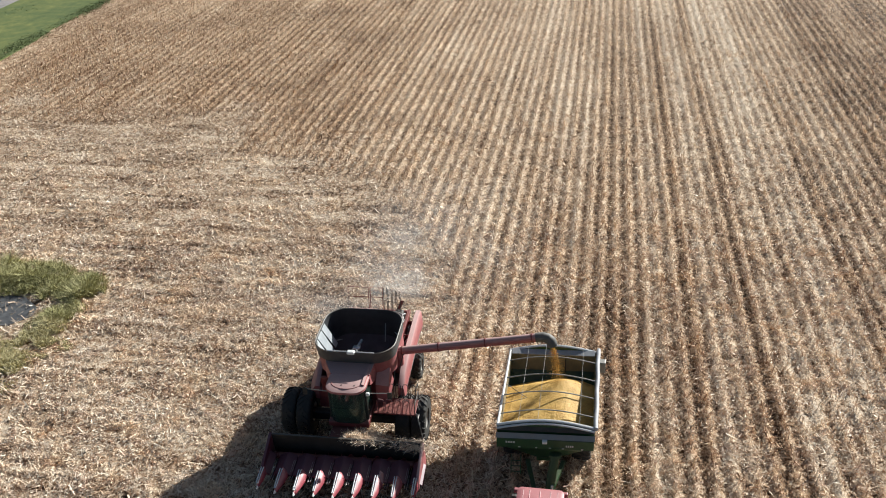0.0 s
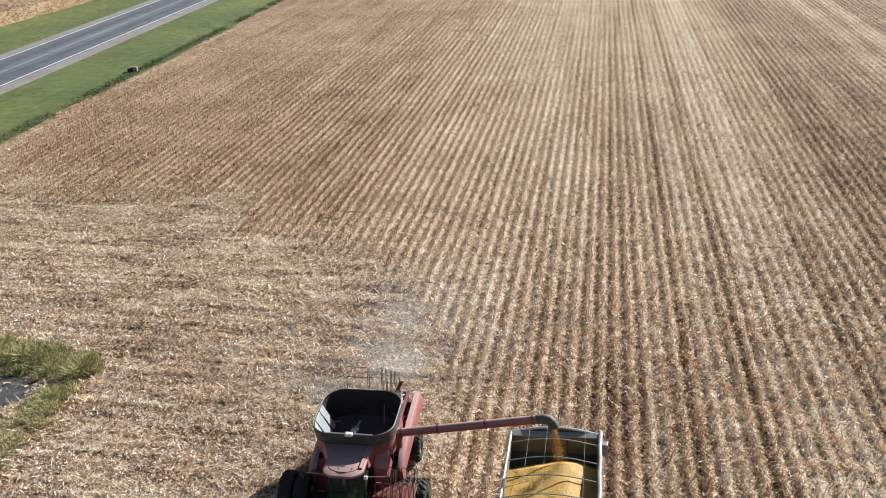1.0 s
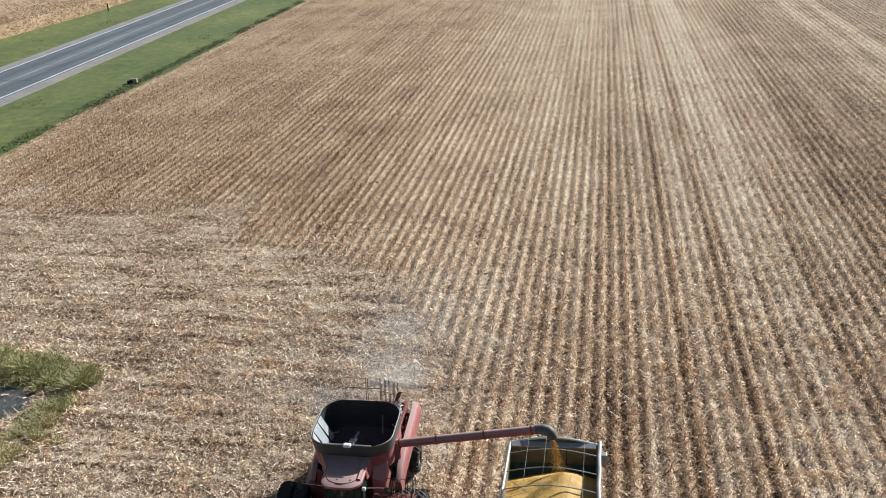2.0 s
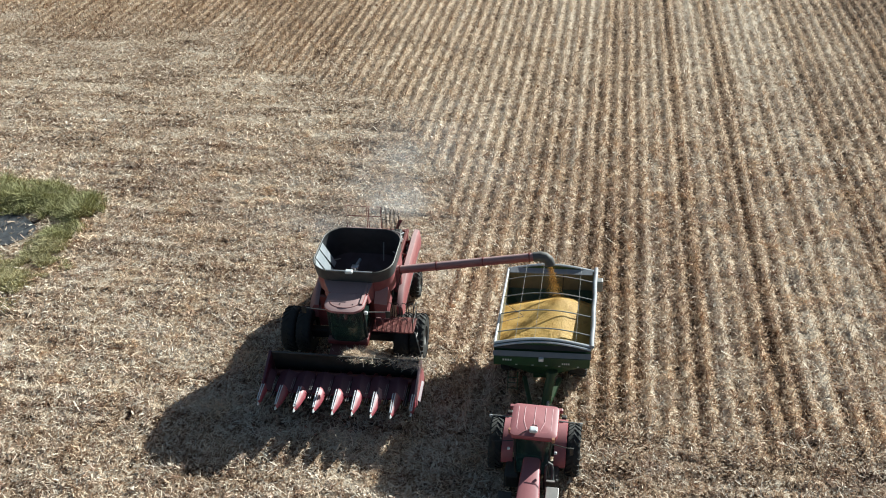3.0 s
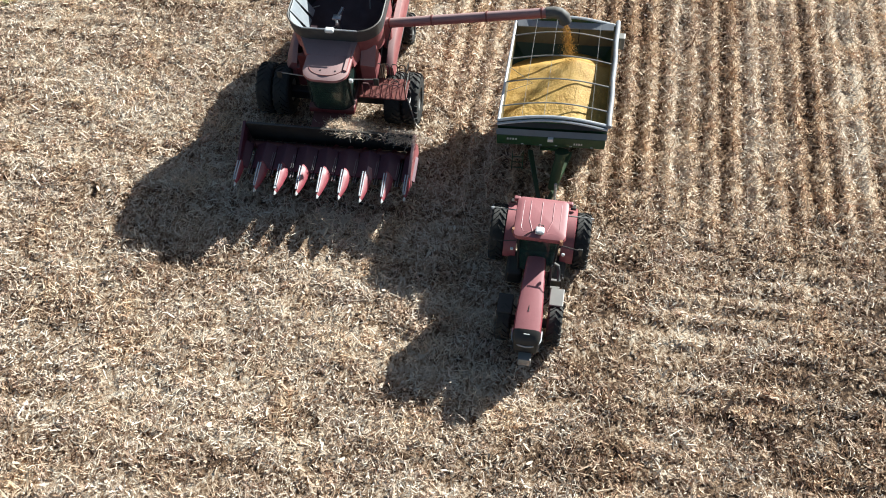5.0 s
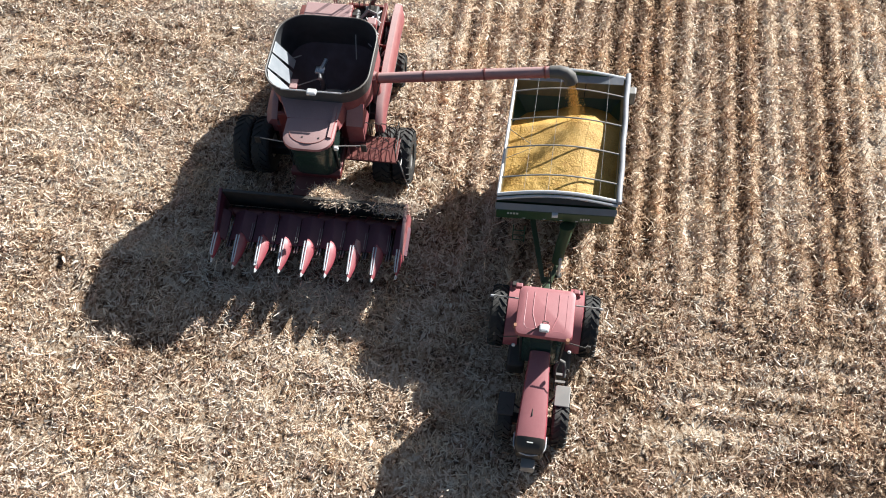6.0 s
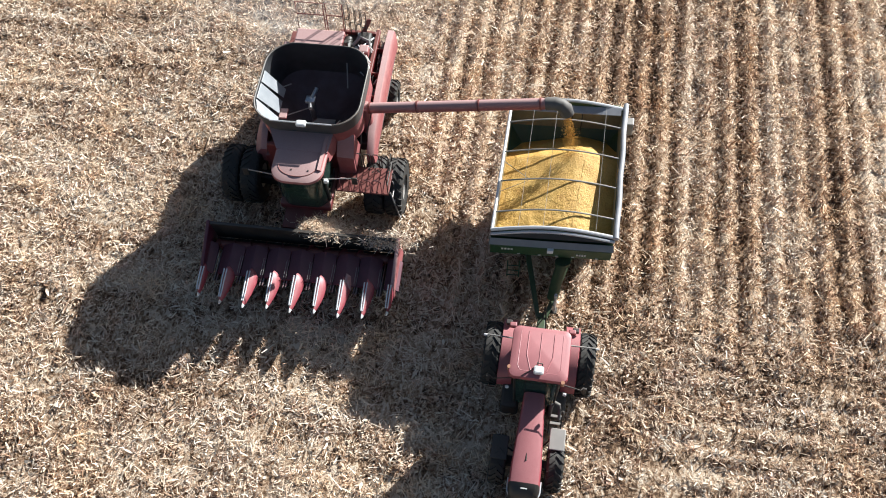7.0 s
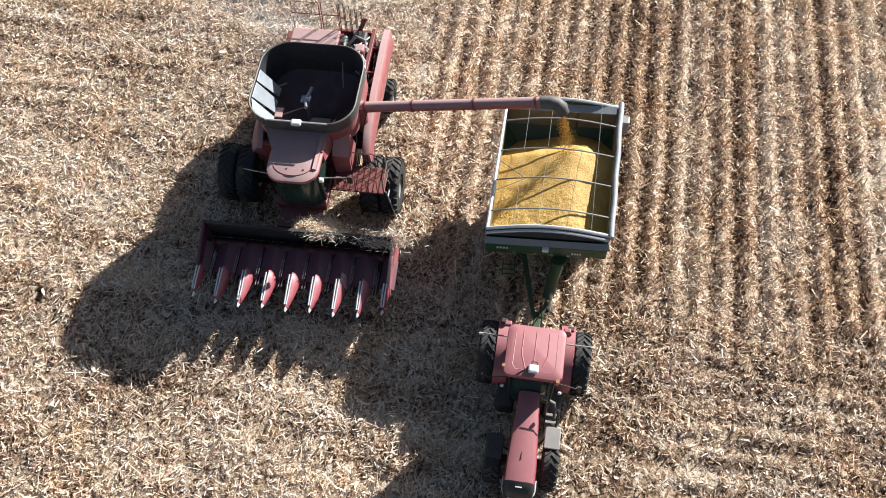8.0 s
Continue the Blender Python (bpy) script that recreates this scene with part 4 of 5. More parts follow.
# ---------- combine harvester ----------
def combine():
    C = thing("combine_harvester", pose(0, 0, 0, 0, 0, 2.0), "faded red combine harvester with eight row corn head, unloading grain", "combine harvester")
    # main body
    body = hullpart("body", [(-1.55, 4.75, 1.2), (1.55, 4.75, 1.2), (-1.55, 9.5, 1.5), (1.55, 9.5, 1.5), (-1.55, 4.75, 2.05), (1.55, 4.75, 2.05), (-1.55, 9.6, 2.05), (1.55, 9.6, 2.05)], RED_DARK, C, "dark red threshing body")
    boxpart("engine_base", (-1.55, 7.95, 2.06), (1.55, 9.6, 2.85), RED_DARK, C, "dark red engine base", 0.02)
    for s in (-1, 1):
        bm = bmesh.new()
        rings = []
        for y, z in ((4.95, 2.25), (5.5, 2.72), (7.0, 2.95), (9.2, 3.05), (9.85, 2.95)) if s > 0 else ((4.95, 2.1), (5.5, 2.5), (7.0, 2.7), (9.2, 2.7)):
            if s > 0:
                rings.append([(1.80, y, z), (1.82, y, z + 0.03), (2.00, y, z + 0.01), (2.05, y, z - 0.05), (2.09, y, z - 0.52), (2.09, y, z - 0.8), (2.0, y, z - 1.1 if z > 2.5 else 1.5), (1.80, y, 1.45)])
            else:
                rings.append([(s * 1.57, y, z), (s * 1.74, y, z + 0.02), (s * 1.79, y, z - 0.01), (s * 2.03, y, z - 0.42), (s * 2.06, y, z - 0.52), (s * 2.06, y, z - 0.8), (s * 2.0, y, z - 1.1 if z > 2.5 else 1.5), (s * 1.57, y, 1.45)])
        loft(bm, rings)
        p = part("side_shield", bm, RED, C, "faded red side shield panel", True)
        rodpart("shield_hinge", [[(s * 2.08, 5.4, 2.0), (s * 2.05, 9.5, 2.1)]], 0.02, BLACK, p)
    boxpart("bay_floor", (1.552, 5.3, 2.06), (1.797, 9.7, 2.42), BLACK, C, "black floor of the pipe bay", 0.02)
    rs = np.random.RandomState(66)
    for k in range(9):
        y = 6.9 + 0.28 * k
        path = [(1.60 + 0.16 * rs.rand(), y + 0.5 * j * rs.rand() - 0.1, 2.5 + 0.38 * rs.rand()) for j in range(4)]
        rodpart("bay_pipe", [path], 0.018 + 0.012 * rs.rand(), (SILVER, GREY, BLACK)[k % 3], C, "metal pipe beside the tank")
    for y in (6.9, 7.9, 9.0):
        boxpart("bay_strut", (1.553, y, 2.44), (1.80, y + 0.06, 2.90), RED_DARK, C, "", 0.01)
    # grain tank: flared walls, hopper floor
    def outline(g, z):
        f = -0.30 * (z - 2.9) / 1.4
        return rounded(-1.70 * g + 0.07, 1.70 * g + 0.07, 6.38 + f - 1.66 * g, 6.38 + f + 1.66 * g, 0.92 * g, z, 7)
    bm = bmesh.new()
    loft(bm, [outline(0.96, 2.86), outline(0.965, 3.5), outline(0.972, 3.69), outline(0.955, 3.69), outline(0.945, 3.0)], cap=False)
    part("tank_body", bm, RED, C, "faded red lower tank wall", True)
    bm = bmesh.new()
    loft(bm, [outline(0.98, 3.70), outline(1.0, 4.28), outline(0.985, 4.30), outline(0.97, 4.28), outline(0.955, 3.70)], cap=False)
    tank = part("grain_tank", bm, TANK_OUT, C, "dusty black flared grain tank extension", True)
    bm = bmesh.new()
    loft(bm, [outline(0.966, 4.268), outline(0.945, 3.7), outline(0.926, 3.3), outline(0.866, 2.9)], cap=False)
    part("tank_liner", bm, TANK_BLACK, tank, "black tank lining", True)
    bm = bmesh.new()
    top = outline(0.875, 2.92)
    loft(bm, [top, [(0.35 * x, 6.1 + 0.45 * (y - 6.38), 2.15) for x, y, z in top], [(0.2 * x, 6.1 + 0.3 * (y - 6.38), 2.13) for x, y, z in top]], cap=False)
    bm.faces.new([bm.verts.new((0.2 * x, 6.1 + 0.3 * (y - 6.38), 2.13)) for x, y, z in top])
    part("tank_floor", bm, TANK_RED, tank, "dark red sloping tank floor", True)
    # bright liner sheets at the left inner wall
    for y0, y1 in ((5.05, 5.56), (5.62, 6.22), (6.28, 6.75)):
        def wx(y, g):
            c = max(0.0, (5.54 - y) / 0.82)
            return -1.70 * g + (0.82 * (1 - math.sqrt(max(0, 1 - c * c))) if c > 0 else 0) + 0.08
        hullpart("liner_sheet", [(wx(y0, 0.955), y0 - 0.27, 4.25), (wx(y1, 0.955), y1 - 0.27, 4.25), (wx(y0 + 0.05, 0.955) + 0.42, y0 + 0.08, 3.12), (wx(y1, 0.955) + 0.42, y1 - 0.02, 3.12),
                                 (wx(y0, 0.955) + 0.012, y0 - 0.27, 4.24), (wx(y1, 0.955) + 0.012, y1 - 0.27, 4.24), (wx(y0 + 0.05, 0.955) + 0.43, y0 + 0.08, 3.11), (wx(y1, 0.955) + 0.43, y1 - 0.02, 3.11)], LINER, tank, "bright galvanised sheet inside the tank")
    boxpart("hatch", (-1.12, 5.55, 3.02), (-0.86, 5.95, 3.09), RED, tank, "small faded red hatch", 0.02)
    rodpart("front_bar", [[(-0.92, 4.44, 4.33), (1.02, 4.44, 4.33)]], 0.024, SILVER, tank, "thin pale bar across the tank front")
    for path in ([(-0.15, 6.25, 2.9), (-1.3, 5.4, 3.1)], [(0.95, 6.9, 3.2), (0.88, 7.5, 3.75)], [(-0.95, 6.9, 3.2), (-1.25, 6.6, 3.3)], [(0.6, 4.95, 3.2), (1.1, 5.1, 3.75)]):
        rodpart("tank_brace", [path], 0.02, GREY, tank)
    bm = bmesh.new()
    tube(bm, [(-0.15, 6.2, 2.2), (-0.15, 6.25, 3.2)], 0.10, 10)
    box(bm, (-0.32, 6.10, 3.2), (0.0, 6.38, 3.32), 0.03)
    tube(bm, [(-0.12, 6.3, 3.28), (0.0, 6.62, 3.42)], 0.07, 8)
    tube(bm, [(-0.15, 6.12, 3.25), (-0.08, 5.85, 3.3)], 0.06, 8)
    part("tank_auger", bm, STEEL, tank, "shiny steel fountain auger in the tank", True)
    hullpart("auger_cover", [(-0.30, 5.0, 2.86), (0.75, 5.0, 2.86), (0.0, 6.0, 2.5), (0.65, 6.0, 2.5), (-0.28, 5.0, 2.98), (0.72, 5.0, 2.98), (0.02, 6.0, 2.64), (0.62, 6.0, 2.64)], GREY, tank, "grey cross auger cover")
    boxpart("receiver", (-0.08, 4.30, 4.26), (0.24, 4.52, 4.39), WHITE, C, "white receiver box on the tank rim", 0.05)
    # cab
    bm = bmesh.new()
    loft(bm, [rounded(-0.66, 0.84, 3.02, 4.70, 0.42, 1.85), rounded(-0.65, 0.83, 2.94, 4.70, 0.42, 2.5), rounded(-0.64, 0.82, 2.95, 4.70, 0.42, 3.42)])
    cab = part("cab", bm, GLASS, C, "dark tinted wraparound cab glass", True)
    bm = bmesh.new()
    loft(bm, [rounded(-0.69, 0.87, 2.84, 4.70, 0.48, 3.41), rounded(-0.73, 0.91, 2.73, 4.72, 0.52, 3.49), rounded(-0.72, 0.90, 2.75, 4.72, 0.52, 3.57), rounded(-0.60, 0.78, 2.92, 4.70, 0.45, 3.63)])
    roof = part("cab_roof", bm, RED, C, "faded red rounded cab roof", True)
    arc = [(0.09 + 0.60 * math.cos(a), 3.32 - 0.40 * math.sin(a), 3.635) for a in [math.pi * k / 12 for k in range(13)]]
    rodpart("roof_seam", [arc], 0.014, RED_DARK, roof)
    hullpart("roof_trim", [(0.72, 3.2, 3.62), (0.84, 3.2, 3.59), (0.74, 4.65, 3.64), (0.86, 4.65, 3.60), (0.72, 3.2, 3.69), (0.82, 3.2, 3.67), (0.74, 4.65, 3.70), (0.84, 4.65, 3.68)], RED, roof)
    for x in (-0.1, 0.42):
        boxpart("roof_bolt", (x, 3.14, 3.63), (x + 0.05, 3.19, 3.65), BLACK, roof, "", 0.005)
    hullpart("roof_deck", [(-1.15, 4.78, 3.70), (0.98, 4.78, 3.70), (-0.71, 3.9, 3.635), (0.90, 3.9, 3.635), (-1.15, 4.78, 2.8), (0.98, 4.78, 2.8), (-0.71, 3.95, 3.1), (0.90, 3.95, 3.1)], RED, C, "faded red deck between cab roof and tank")
    boxpart("cab_floor", (-0.74, 3.05, 1.62), (0.92, 4.74, 1.86), RED_DARK, C, "", 0.04)
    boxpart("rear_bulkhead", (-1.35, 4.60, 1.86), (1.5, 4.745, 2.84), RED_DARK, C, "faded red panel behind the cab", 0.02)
    for x0, x1 in ((1.0, 1.52),):
        hullpart("shoulder_panel", [(x0, 4.38, 2.80), (x1, 4.44, 2.70), (x0, 4.90, 3.30), (x1, 4.98, 3.25), (x0, 4.40, 1.9), (x1, 4.46, 1.9), (x0, 4.54, 1.9), (x1, 4.6, 1.9), (x1 + 0.1, 5.1, 2.6)], RED, C, "faded red shoulder panel")
    for s, x in ((-1, -0.68), (1, 0.86)):
        rodpart("cab_pillar", [[(x, 3.35, 1.86), (x - 0.02 * s, 3.3, 3.42)]], 0.04, BLACK, cab)
        rodpart("mirror_arm", [[(x, 3.15, 3.3), (x + 0.95 * s, 3.3, 3.25)]], 0.018, GREY, C)
        boxpart("mirror", (x + 0.95 * s - 0.09, 3.25, 2.98), (x + 0.95 * s + 0.09, 3.31, 3.3), BLACK, C, "", 0.02)
    boxpart("cab_lamp", (0.92, 2.98, 3.28), (1.06, 3.10, 3.42), WHITE, C, "white lamp at the cab corner", 0.03)
    # rear engine deck
    boxpart("engine_hood", (-1.25, 8.02, 2.86), (0.42, 9.36, 3.28), RED, C, "faded red engine hood", 0.05)
    boxpart("engine_bay", (0.44, 8.0, 2.86), (1.55, 9.6, 2.96), BLACK, C, "", 0.02)
    bm = bmesh.new()
    tube(bm, [(0.55, 8.3, 3.05), (0.55, 9.2, 3.05)], 0.17, 14)
    part("muffler", bm, BLACK, C, "black muffler", True)
    rodpart("exhaust_stack", [[(0.62, 8.45, 3.0), (0.66, 8.45, 3.75)]], 0.07, BLACK, C, "", 10)
    for k, path in enumerate(([(1.15, 7.9, 2.98), (1.05, 8.15, 3.12), (1.25, 8.4, 3.14), (1.1, 8.65, 3.0)], [(1.35, 7.95, 2.98), (1.42, 8.2, 3.12), (1.22, 8.5, 3.16), (1.38, 8.8, 3.0)], [(0.9, 8.1, 3.0), (1.0, 8.5, 3.15), (0.85, 8.9, 3.0)],
                              [(1.48, 6.6, 2.9), (1.62, 7.2, 3.05), (1.50, 7.8, 3.0)], [(1.55, 7.0, 2.95), (1.45, 7.6, 3.1), (1.3, 8.0, 3.05)], [(0.75, 8.9, 3.1), (1.0, 9.1, 3.3), (1.3, 9.0, 3.25), (1.4, 8.7, 3.0)])):
        rodpart("coolant_hose", [path], 0.040 + 0.008 * (k % 3), SILVER if k % 2 == 0 else GREY, C, "pale metal pipe in the engine bay")
    boxpart("expansion_tank", (1.02, 8.45, 2.97), (1.36, 8.80, 3.30), RED, C, "faded red tank in the engine bay", 0.05)
    for k in range(7):
        y = 7.55 + 0.16 * k
        path = [(0.95 + 0.6 * rs.rand(), y + 0.35 * j * rs.rand(), 3.0 + 0.3 * rs.rand()) for j in range(4)]
        rodpart("fuel_line", [path], 0.016 + 0.01 * rs.rand(), (SILVER, WHITE)[k % 2], C, "thin pale line in the engine bay")
    boxpart("air_cleaner", (0.95, 8.95, 2.96), (1.35, 9.45, 3.25), BLACK, C, "", 0.08)
    boxpart("battery_box", (0.82, 9.1, 2.97), (0.93, 9.5, 3.12), GREY, C, "", 0.02)
    boxpart("bay_frame", (1.42, 7.8, 2.86), (1.56, 9.8, 3.02), RED_DARK, C, "", 0.02)
    boxpart("bay_frame", (0.2, 9.5, 2.97), (1.45, 9.62, 3.1), RED_DARK, C, "", 0.02)
    hullpart("bracket", [(0.95, 9.55, 3.1), (1.1, 9.55, 3.1), (1.12, 9.75, 3.5), (1.3, 9.75, 3.5), (1.0, 9.65, 3.1), (1.2, 9.8, 3.5)], RED_DARK, C)
    hullpart("rear_chute", [(-1.3, 9.3, 1.4), (1.3, 9.3, 1.4), (-1.3, 9.3, 2.84), (1.3, 9.3, 2.84), (-1.15, 10.2, 1.2), (1.15, 10.2, 1.2), (-1.2, 9.9, 2.4), (1.2, 9.9, 2.4)], RED_DARK, C, "dark red straw hood")
    # rear handrails
    for x0, x1 in ((-1.25, -0.3), (-0.22, 0.35)):
        rodpart("handrail", [[(x0, 9.5, 3.0), (x0, 9.62, 4.22), (x1, 9.62, 4.22), (x1, 9.5, 3.0)], [(x0, 9.56, 3.75), (x1, 9.56, 3.75)]], 0.018, RED_DARK, C, "thin dark handrail")
    for k in range(4):
        x = 0.40 + 0.22 * k
        rodpart("handrail", [[(x, 9.5 - 0.1 * k, 2.95), (x, 9.62 - 0.1 * k, 4.22), (x + 0.14, 9.66 - 0.1 * k, 4.22), (x + 0.14, 9.55 - 0.1 * k, 2.95)], [(x, 9.57 - 0.1 * k, 3.6), (x + 0.14, 9.6 - 0.1 * k, 3.6)]], 0.014, BLACK, C, "thin dark handrail")
    # wheels
    boxpart("front_axle", (-2.3, 4.5, 0.7), (2.3, 4.85, 1.1), BLACK, C, "", 0.05)
    boxpart("rear_axle", (-1.8, 8.75, 0.5), (1.8, 8.95, 0.75), BLACK, C, "", 0.04)
    boxpart("underbody", (-1.1, 4.8, 0.8), (1.1, 9.3, 1.5), BLACK, C, "black underbody", 0.08)
    for s in (-1, 1):
        tyre("front_tyre", C, s * 2.76, 4.70, 0.97, 0.56, 0.44, 22, GREY, s)
        tyre("inner_tyre", C, s * 2.10, 4.70, 0.97, 0.60, 0.44, 22, GREY, s)
        tyre("rear_tyre", C, s * 1.92, 8.85, 0.63, 0.45, 0.30, 18, GREY, s)
    # platform with hooped rails
    pl = boxpart("platform", (0.98, 3.72, 1.84), (2.70, 4.74, 1.90), RED_DARK, C, "dark red steel access platform", 0.01)
    for k in range(9):
        boxpart("grating_bar", (1.0 + 0.19 * k, 3.76, 1.902), (1.03 + 0.19 * k, 4.70, 1.93), RED_DARK, pl, "", 0)
    for x in (1.45, 1.75, 2.05, 2.35):
        rodpart("rail_hoop", [[(x, 4.72, 1.9), (x, 4.72, 2.55), (x + 0.05, 4.72, 2.62), (x + 0.17, 4.72, 2.62), (x + 0.22, 4.72, 2.55), (x + 0.22, 4.72, 1.9)]], 0.018, BLACK, pl)
    for x in (1.15, 1.5, 1.85, 2.2):
        rodpart("rail_hoop", [[(x, 3.74, 1.9), (x, 3.74, 2.5), (x + 0.07, 3.74, 2.58), (x + 0.22, 3.74, 2.58), (x + 0.29, 3.74, 2.5), (x + 0.29, 3.74, 1.9)]], 0.017, RED, pl)
    rodpart("side_rail", [[(2.69, 3.74, 1.9), (2.69, 3.74, 2.75), (2.69, 4.72, 2.75), (2.69, 4.72, 1.9)], [(2.69, 3.74, 2.35), (2.69, 4.72, 2.35)]], 0.02, BLACK, pl)
    rodpart("ladder", [[(2.75, 3.80, 1.9), (3.02, 3.70, 0.5)], [(2.75, 4.25, 1.9), (3.02, 4.15, 0.5)]] + [[(2.80 + 0.05 * k, 3.79 - 0.02 * k, 1.65 - 0.27 * k), (2.80 + 0.05 * k, 4.24 - 0.02 * k, 1.65 - 0.27 * k)] for k in range(5)], 0.025, GREY, C, "grey access ladder")
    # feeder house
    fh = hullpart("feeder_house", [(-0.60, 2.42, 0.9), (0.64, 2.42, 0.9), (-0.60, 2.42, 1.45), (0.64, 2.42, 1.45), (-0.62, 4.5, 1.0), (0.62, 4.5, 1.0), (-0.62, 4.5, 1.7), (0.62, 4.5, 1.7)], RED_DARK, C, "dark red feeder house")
    # unloading auger
    A0, A1 = Vector((1.72, 5.90, 3.48)), Vector((7.46, 5.70, 4.64))
    bm = bmesh.new()
    tube(bm, [A0, A1], 0.175, 18)
    au = part("unloading_auger", bm, RED, C, "long faded red unloading auger tube", True)
    for k in (0.03, 0.3, 0.64, 0.97):
        p = A0 + (A1 - A0) * k
        d = (A1 - A0).normalized()
        bm = bmesh.new()
        tube(bm, [p - d * 0.03, p + d * 0.03], 0.20, 18)
        part("auger_band", bm, RED_DARK, au, "", True)
    d = (A1 - A0).normalized()
    bm = bmesh.new()
    pts = [A1 - d * 0.02, A1 + d * 0.25, A1 + d * 0.45 + Vector((0, -0.02, -0.06)), A1 + d * 0.60 + Vector((0, -0.05, -0.19)), A1 + d * 0.66 + Vector((0, -0.08, -0.40))]
    tube(bm, pts, 0.20, 18, 0.22)
    part("auger_spout", bm, SPOUT, au, "dark grey rubber discharge spout", True)
    rodpart("auger_pivot", [[(1.72, 5.90, 2.2), (1.72, 5.90, 3.6)]], 0.20, RED, C, "faded red auger pivot housing", 16)
    rodpart("auger_brace", [[(1.80, 5.3, 2.9), (1.95, 5.75, 3.45)], [(1.62, 5.1, 2.6), (1.62, 5.6, 3.3)]], 0.02, BLACK, C)
    # upper works stand a little higher, with a slight rake
    for p in list(C.children):
        if p is au or p.name.startswith("auger_") or "tyre" in p.name:
            continue
        for q in [p] + list(p.children_recursive):
            q.data.transform(Matrix(((1, 0, 0, 0), (0, 1, -0.01, 0), (0, 0, 1.012, 0), (0, 0, 0, 1))))
    return C


combine_thing = combine()


def corn_head():
    C = combine_thing
    before = set(C.children_recursive)
    fr = hullpart("header_frame", [(-3.02, 2.10, -0.05), (3.05, 2.10, -0.05), (-3.02, 2.02, 0.50), (3.05, 2.02, 0.50), (-3.02, 2.40, -0.05), (3.05, 2.40, -0.05), (-3.02, 2.33, 0.50), (3.05, 2.33, 0.50)], BLACK, C, "black corn head trough")
    hullpart("back_sheet", [(-3.02, 2.34, 0.5), (3.05, 2.34, 0.5), (-3.02, 2.40, 0.5), (3.05, 2.40, 0.5), (-3.02, 2.20, 1.50), (3.05, 2.20, 1.50), (-3.02, 2.30, 1.50), (3.05, 2.30, 1.50)], BLACK, fr, "black back sheet")
    rodpart("cross_auger", [[(-2.95, 2.04, 0.58), (2.98, 2.04, 0.58)]], 0.14, RED_DARK, fr, "dark red cross auger", 12)
    bm = bmesh.new()
    n = 220
    prev = None
    for k in range(n + 1):
        u = k / n
        x = -2.95 + 5.93 * u
        a = 2 * math.pi * 11 * (u if u < 0.5 else 1 - u)
        vs = [bm.verts.new((x, 2.04 + q * math.cos(a), 0.58 + q * math.sin(a))) for q in (0.13, 0.24)]
        if prev:
            bm.faces.new((prev[0], prev[1], vs[1], vs[0]))
        prev = vs
    part("auger_flighting", bm, RED_DARK, fr)
    for k in range(9):
        x = -3.048 + 0.762 * k
        end = k in (0, 8)
        y0 = 0.20 if end else (0.02 if k % 2 else -0.03)
        z0 = 0.46
        # long gabled hood behind the hinged nose
        w = 0.24 if end else 0.365
        # hood is coloured dark to stand in for the shade over it
        hood = hullpart("row_hood", [(x - w, 1.0, 0.46), (x + w, 1.0, 0.46), (x - 0.06, 1.0, 0.60), (x + 0.06, 1.0, 0.60), (x - w, 1.95, 0.68), (x + w, 1.95, 0.68), (x, 1.95, 0.86), (x - w, 1.02, 0.40), (x + w, 1.02, 0.40), (x - w, 1.95, 0.58), (x + w, 1.95, 0.58)], SHADED_MAROON, C, "red gabled row hood, shade in its dark colour")
        bm = bmesh.new()
        rings = []
        for y, hl, hr, zb, zt in ((y0, 0.025, 0.03, z0 - 0.05, z0 + 0.02), (y0 + 0.12, 0.06, 0.085, z0 - 0.06, z0 + 0.08), (0.42, 0.10, 0.165, 0.40, 0.61), (0.75, 0.125, 0.225, 0.42, 0.70), (0.98, 0.13, 0.24, 0.44, 0.76), (1.12, 0.11, 0.17, 0.45, 0.75), (1.20, 0.06, 0.06, 0.5, 0.68)):
            if end:
                hl, hr = hl * 0.7, hr * 0.45
            # left half cut narrow: its shaded side is left out of the shape
            hl *= 0.62
            rings.append([(x - hl, y, zb), (x + hr, y, zb), (x + hr * 0.98, y, zb + 0.35 * (zt - zb)), (x + hr * 0.55, y, zb + 0.82 * (zt - zb)), (x, y, zt), (x - hl * 0.5, y, zb + 0.86 * (zt - zb)), (x - hl * 0.98, y, zb + 0.3 * (zt - zb))])
        loft(bm, rings)
        s = part("snout", bm, TRACTOR_RED, hood, "red pointed row divider snout", True)
        for dx in (-0.038, 0.034):
            rodpart("wear_strip", [[(x + dx * 0.7 - 0.01, y0 + 0.14, z0 + 0.09), (x + dx - 0.015, 0.42, 0.612), (x + dx * 1.1 - 0.02, 0.75, 0.70), (x + dx * 1.2 - 0.02, 1.05, 0.765)]], 0.022, STRIPE, hood, "bright worn steel strip", 5)
        hullpart("snout_tip", [(x - 0.02, y0 - 0.06, z0 - 0.04), (x + 0.02, y0 - 0.06, z0 - 0.04), (x - 0.05, y0 + 0.05, z0 - 0.06), (x + 0.06, y0 + 0.05, z0 - 0.06), (x + 0.035, y0 + 0.05, z0 + 0.05), (x, y0 + 0.05, z0 + 0.07), (x, y0 - 0.03, z0 + 0.03)], WHITE, hood, "white plastic snout tip")
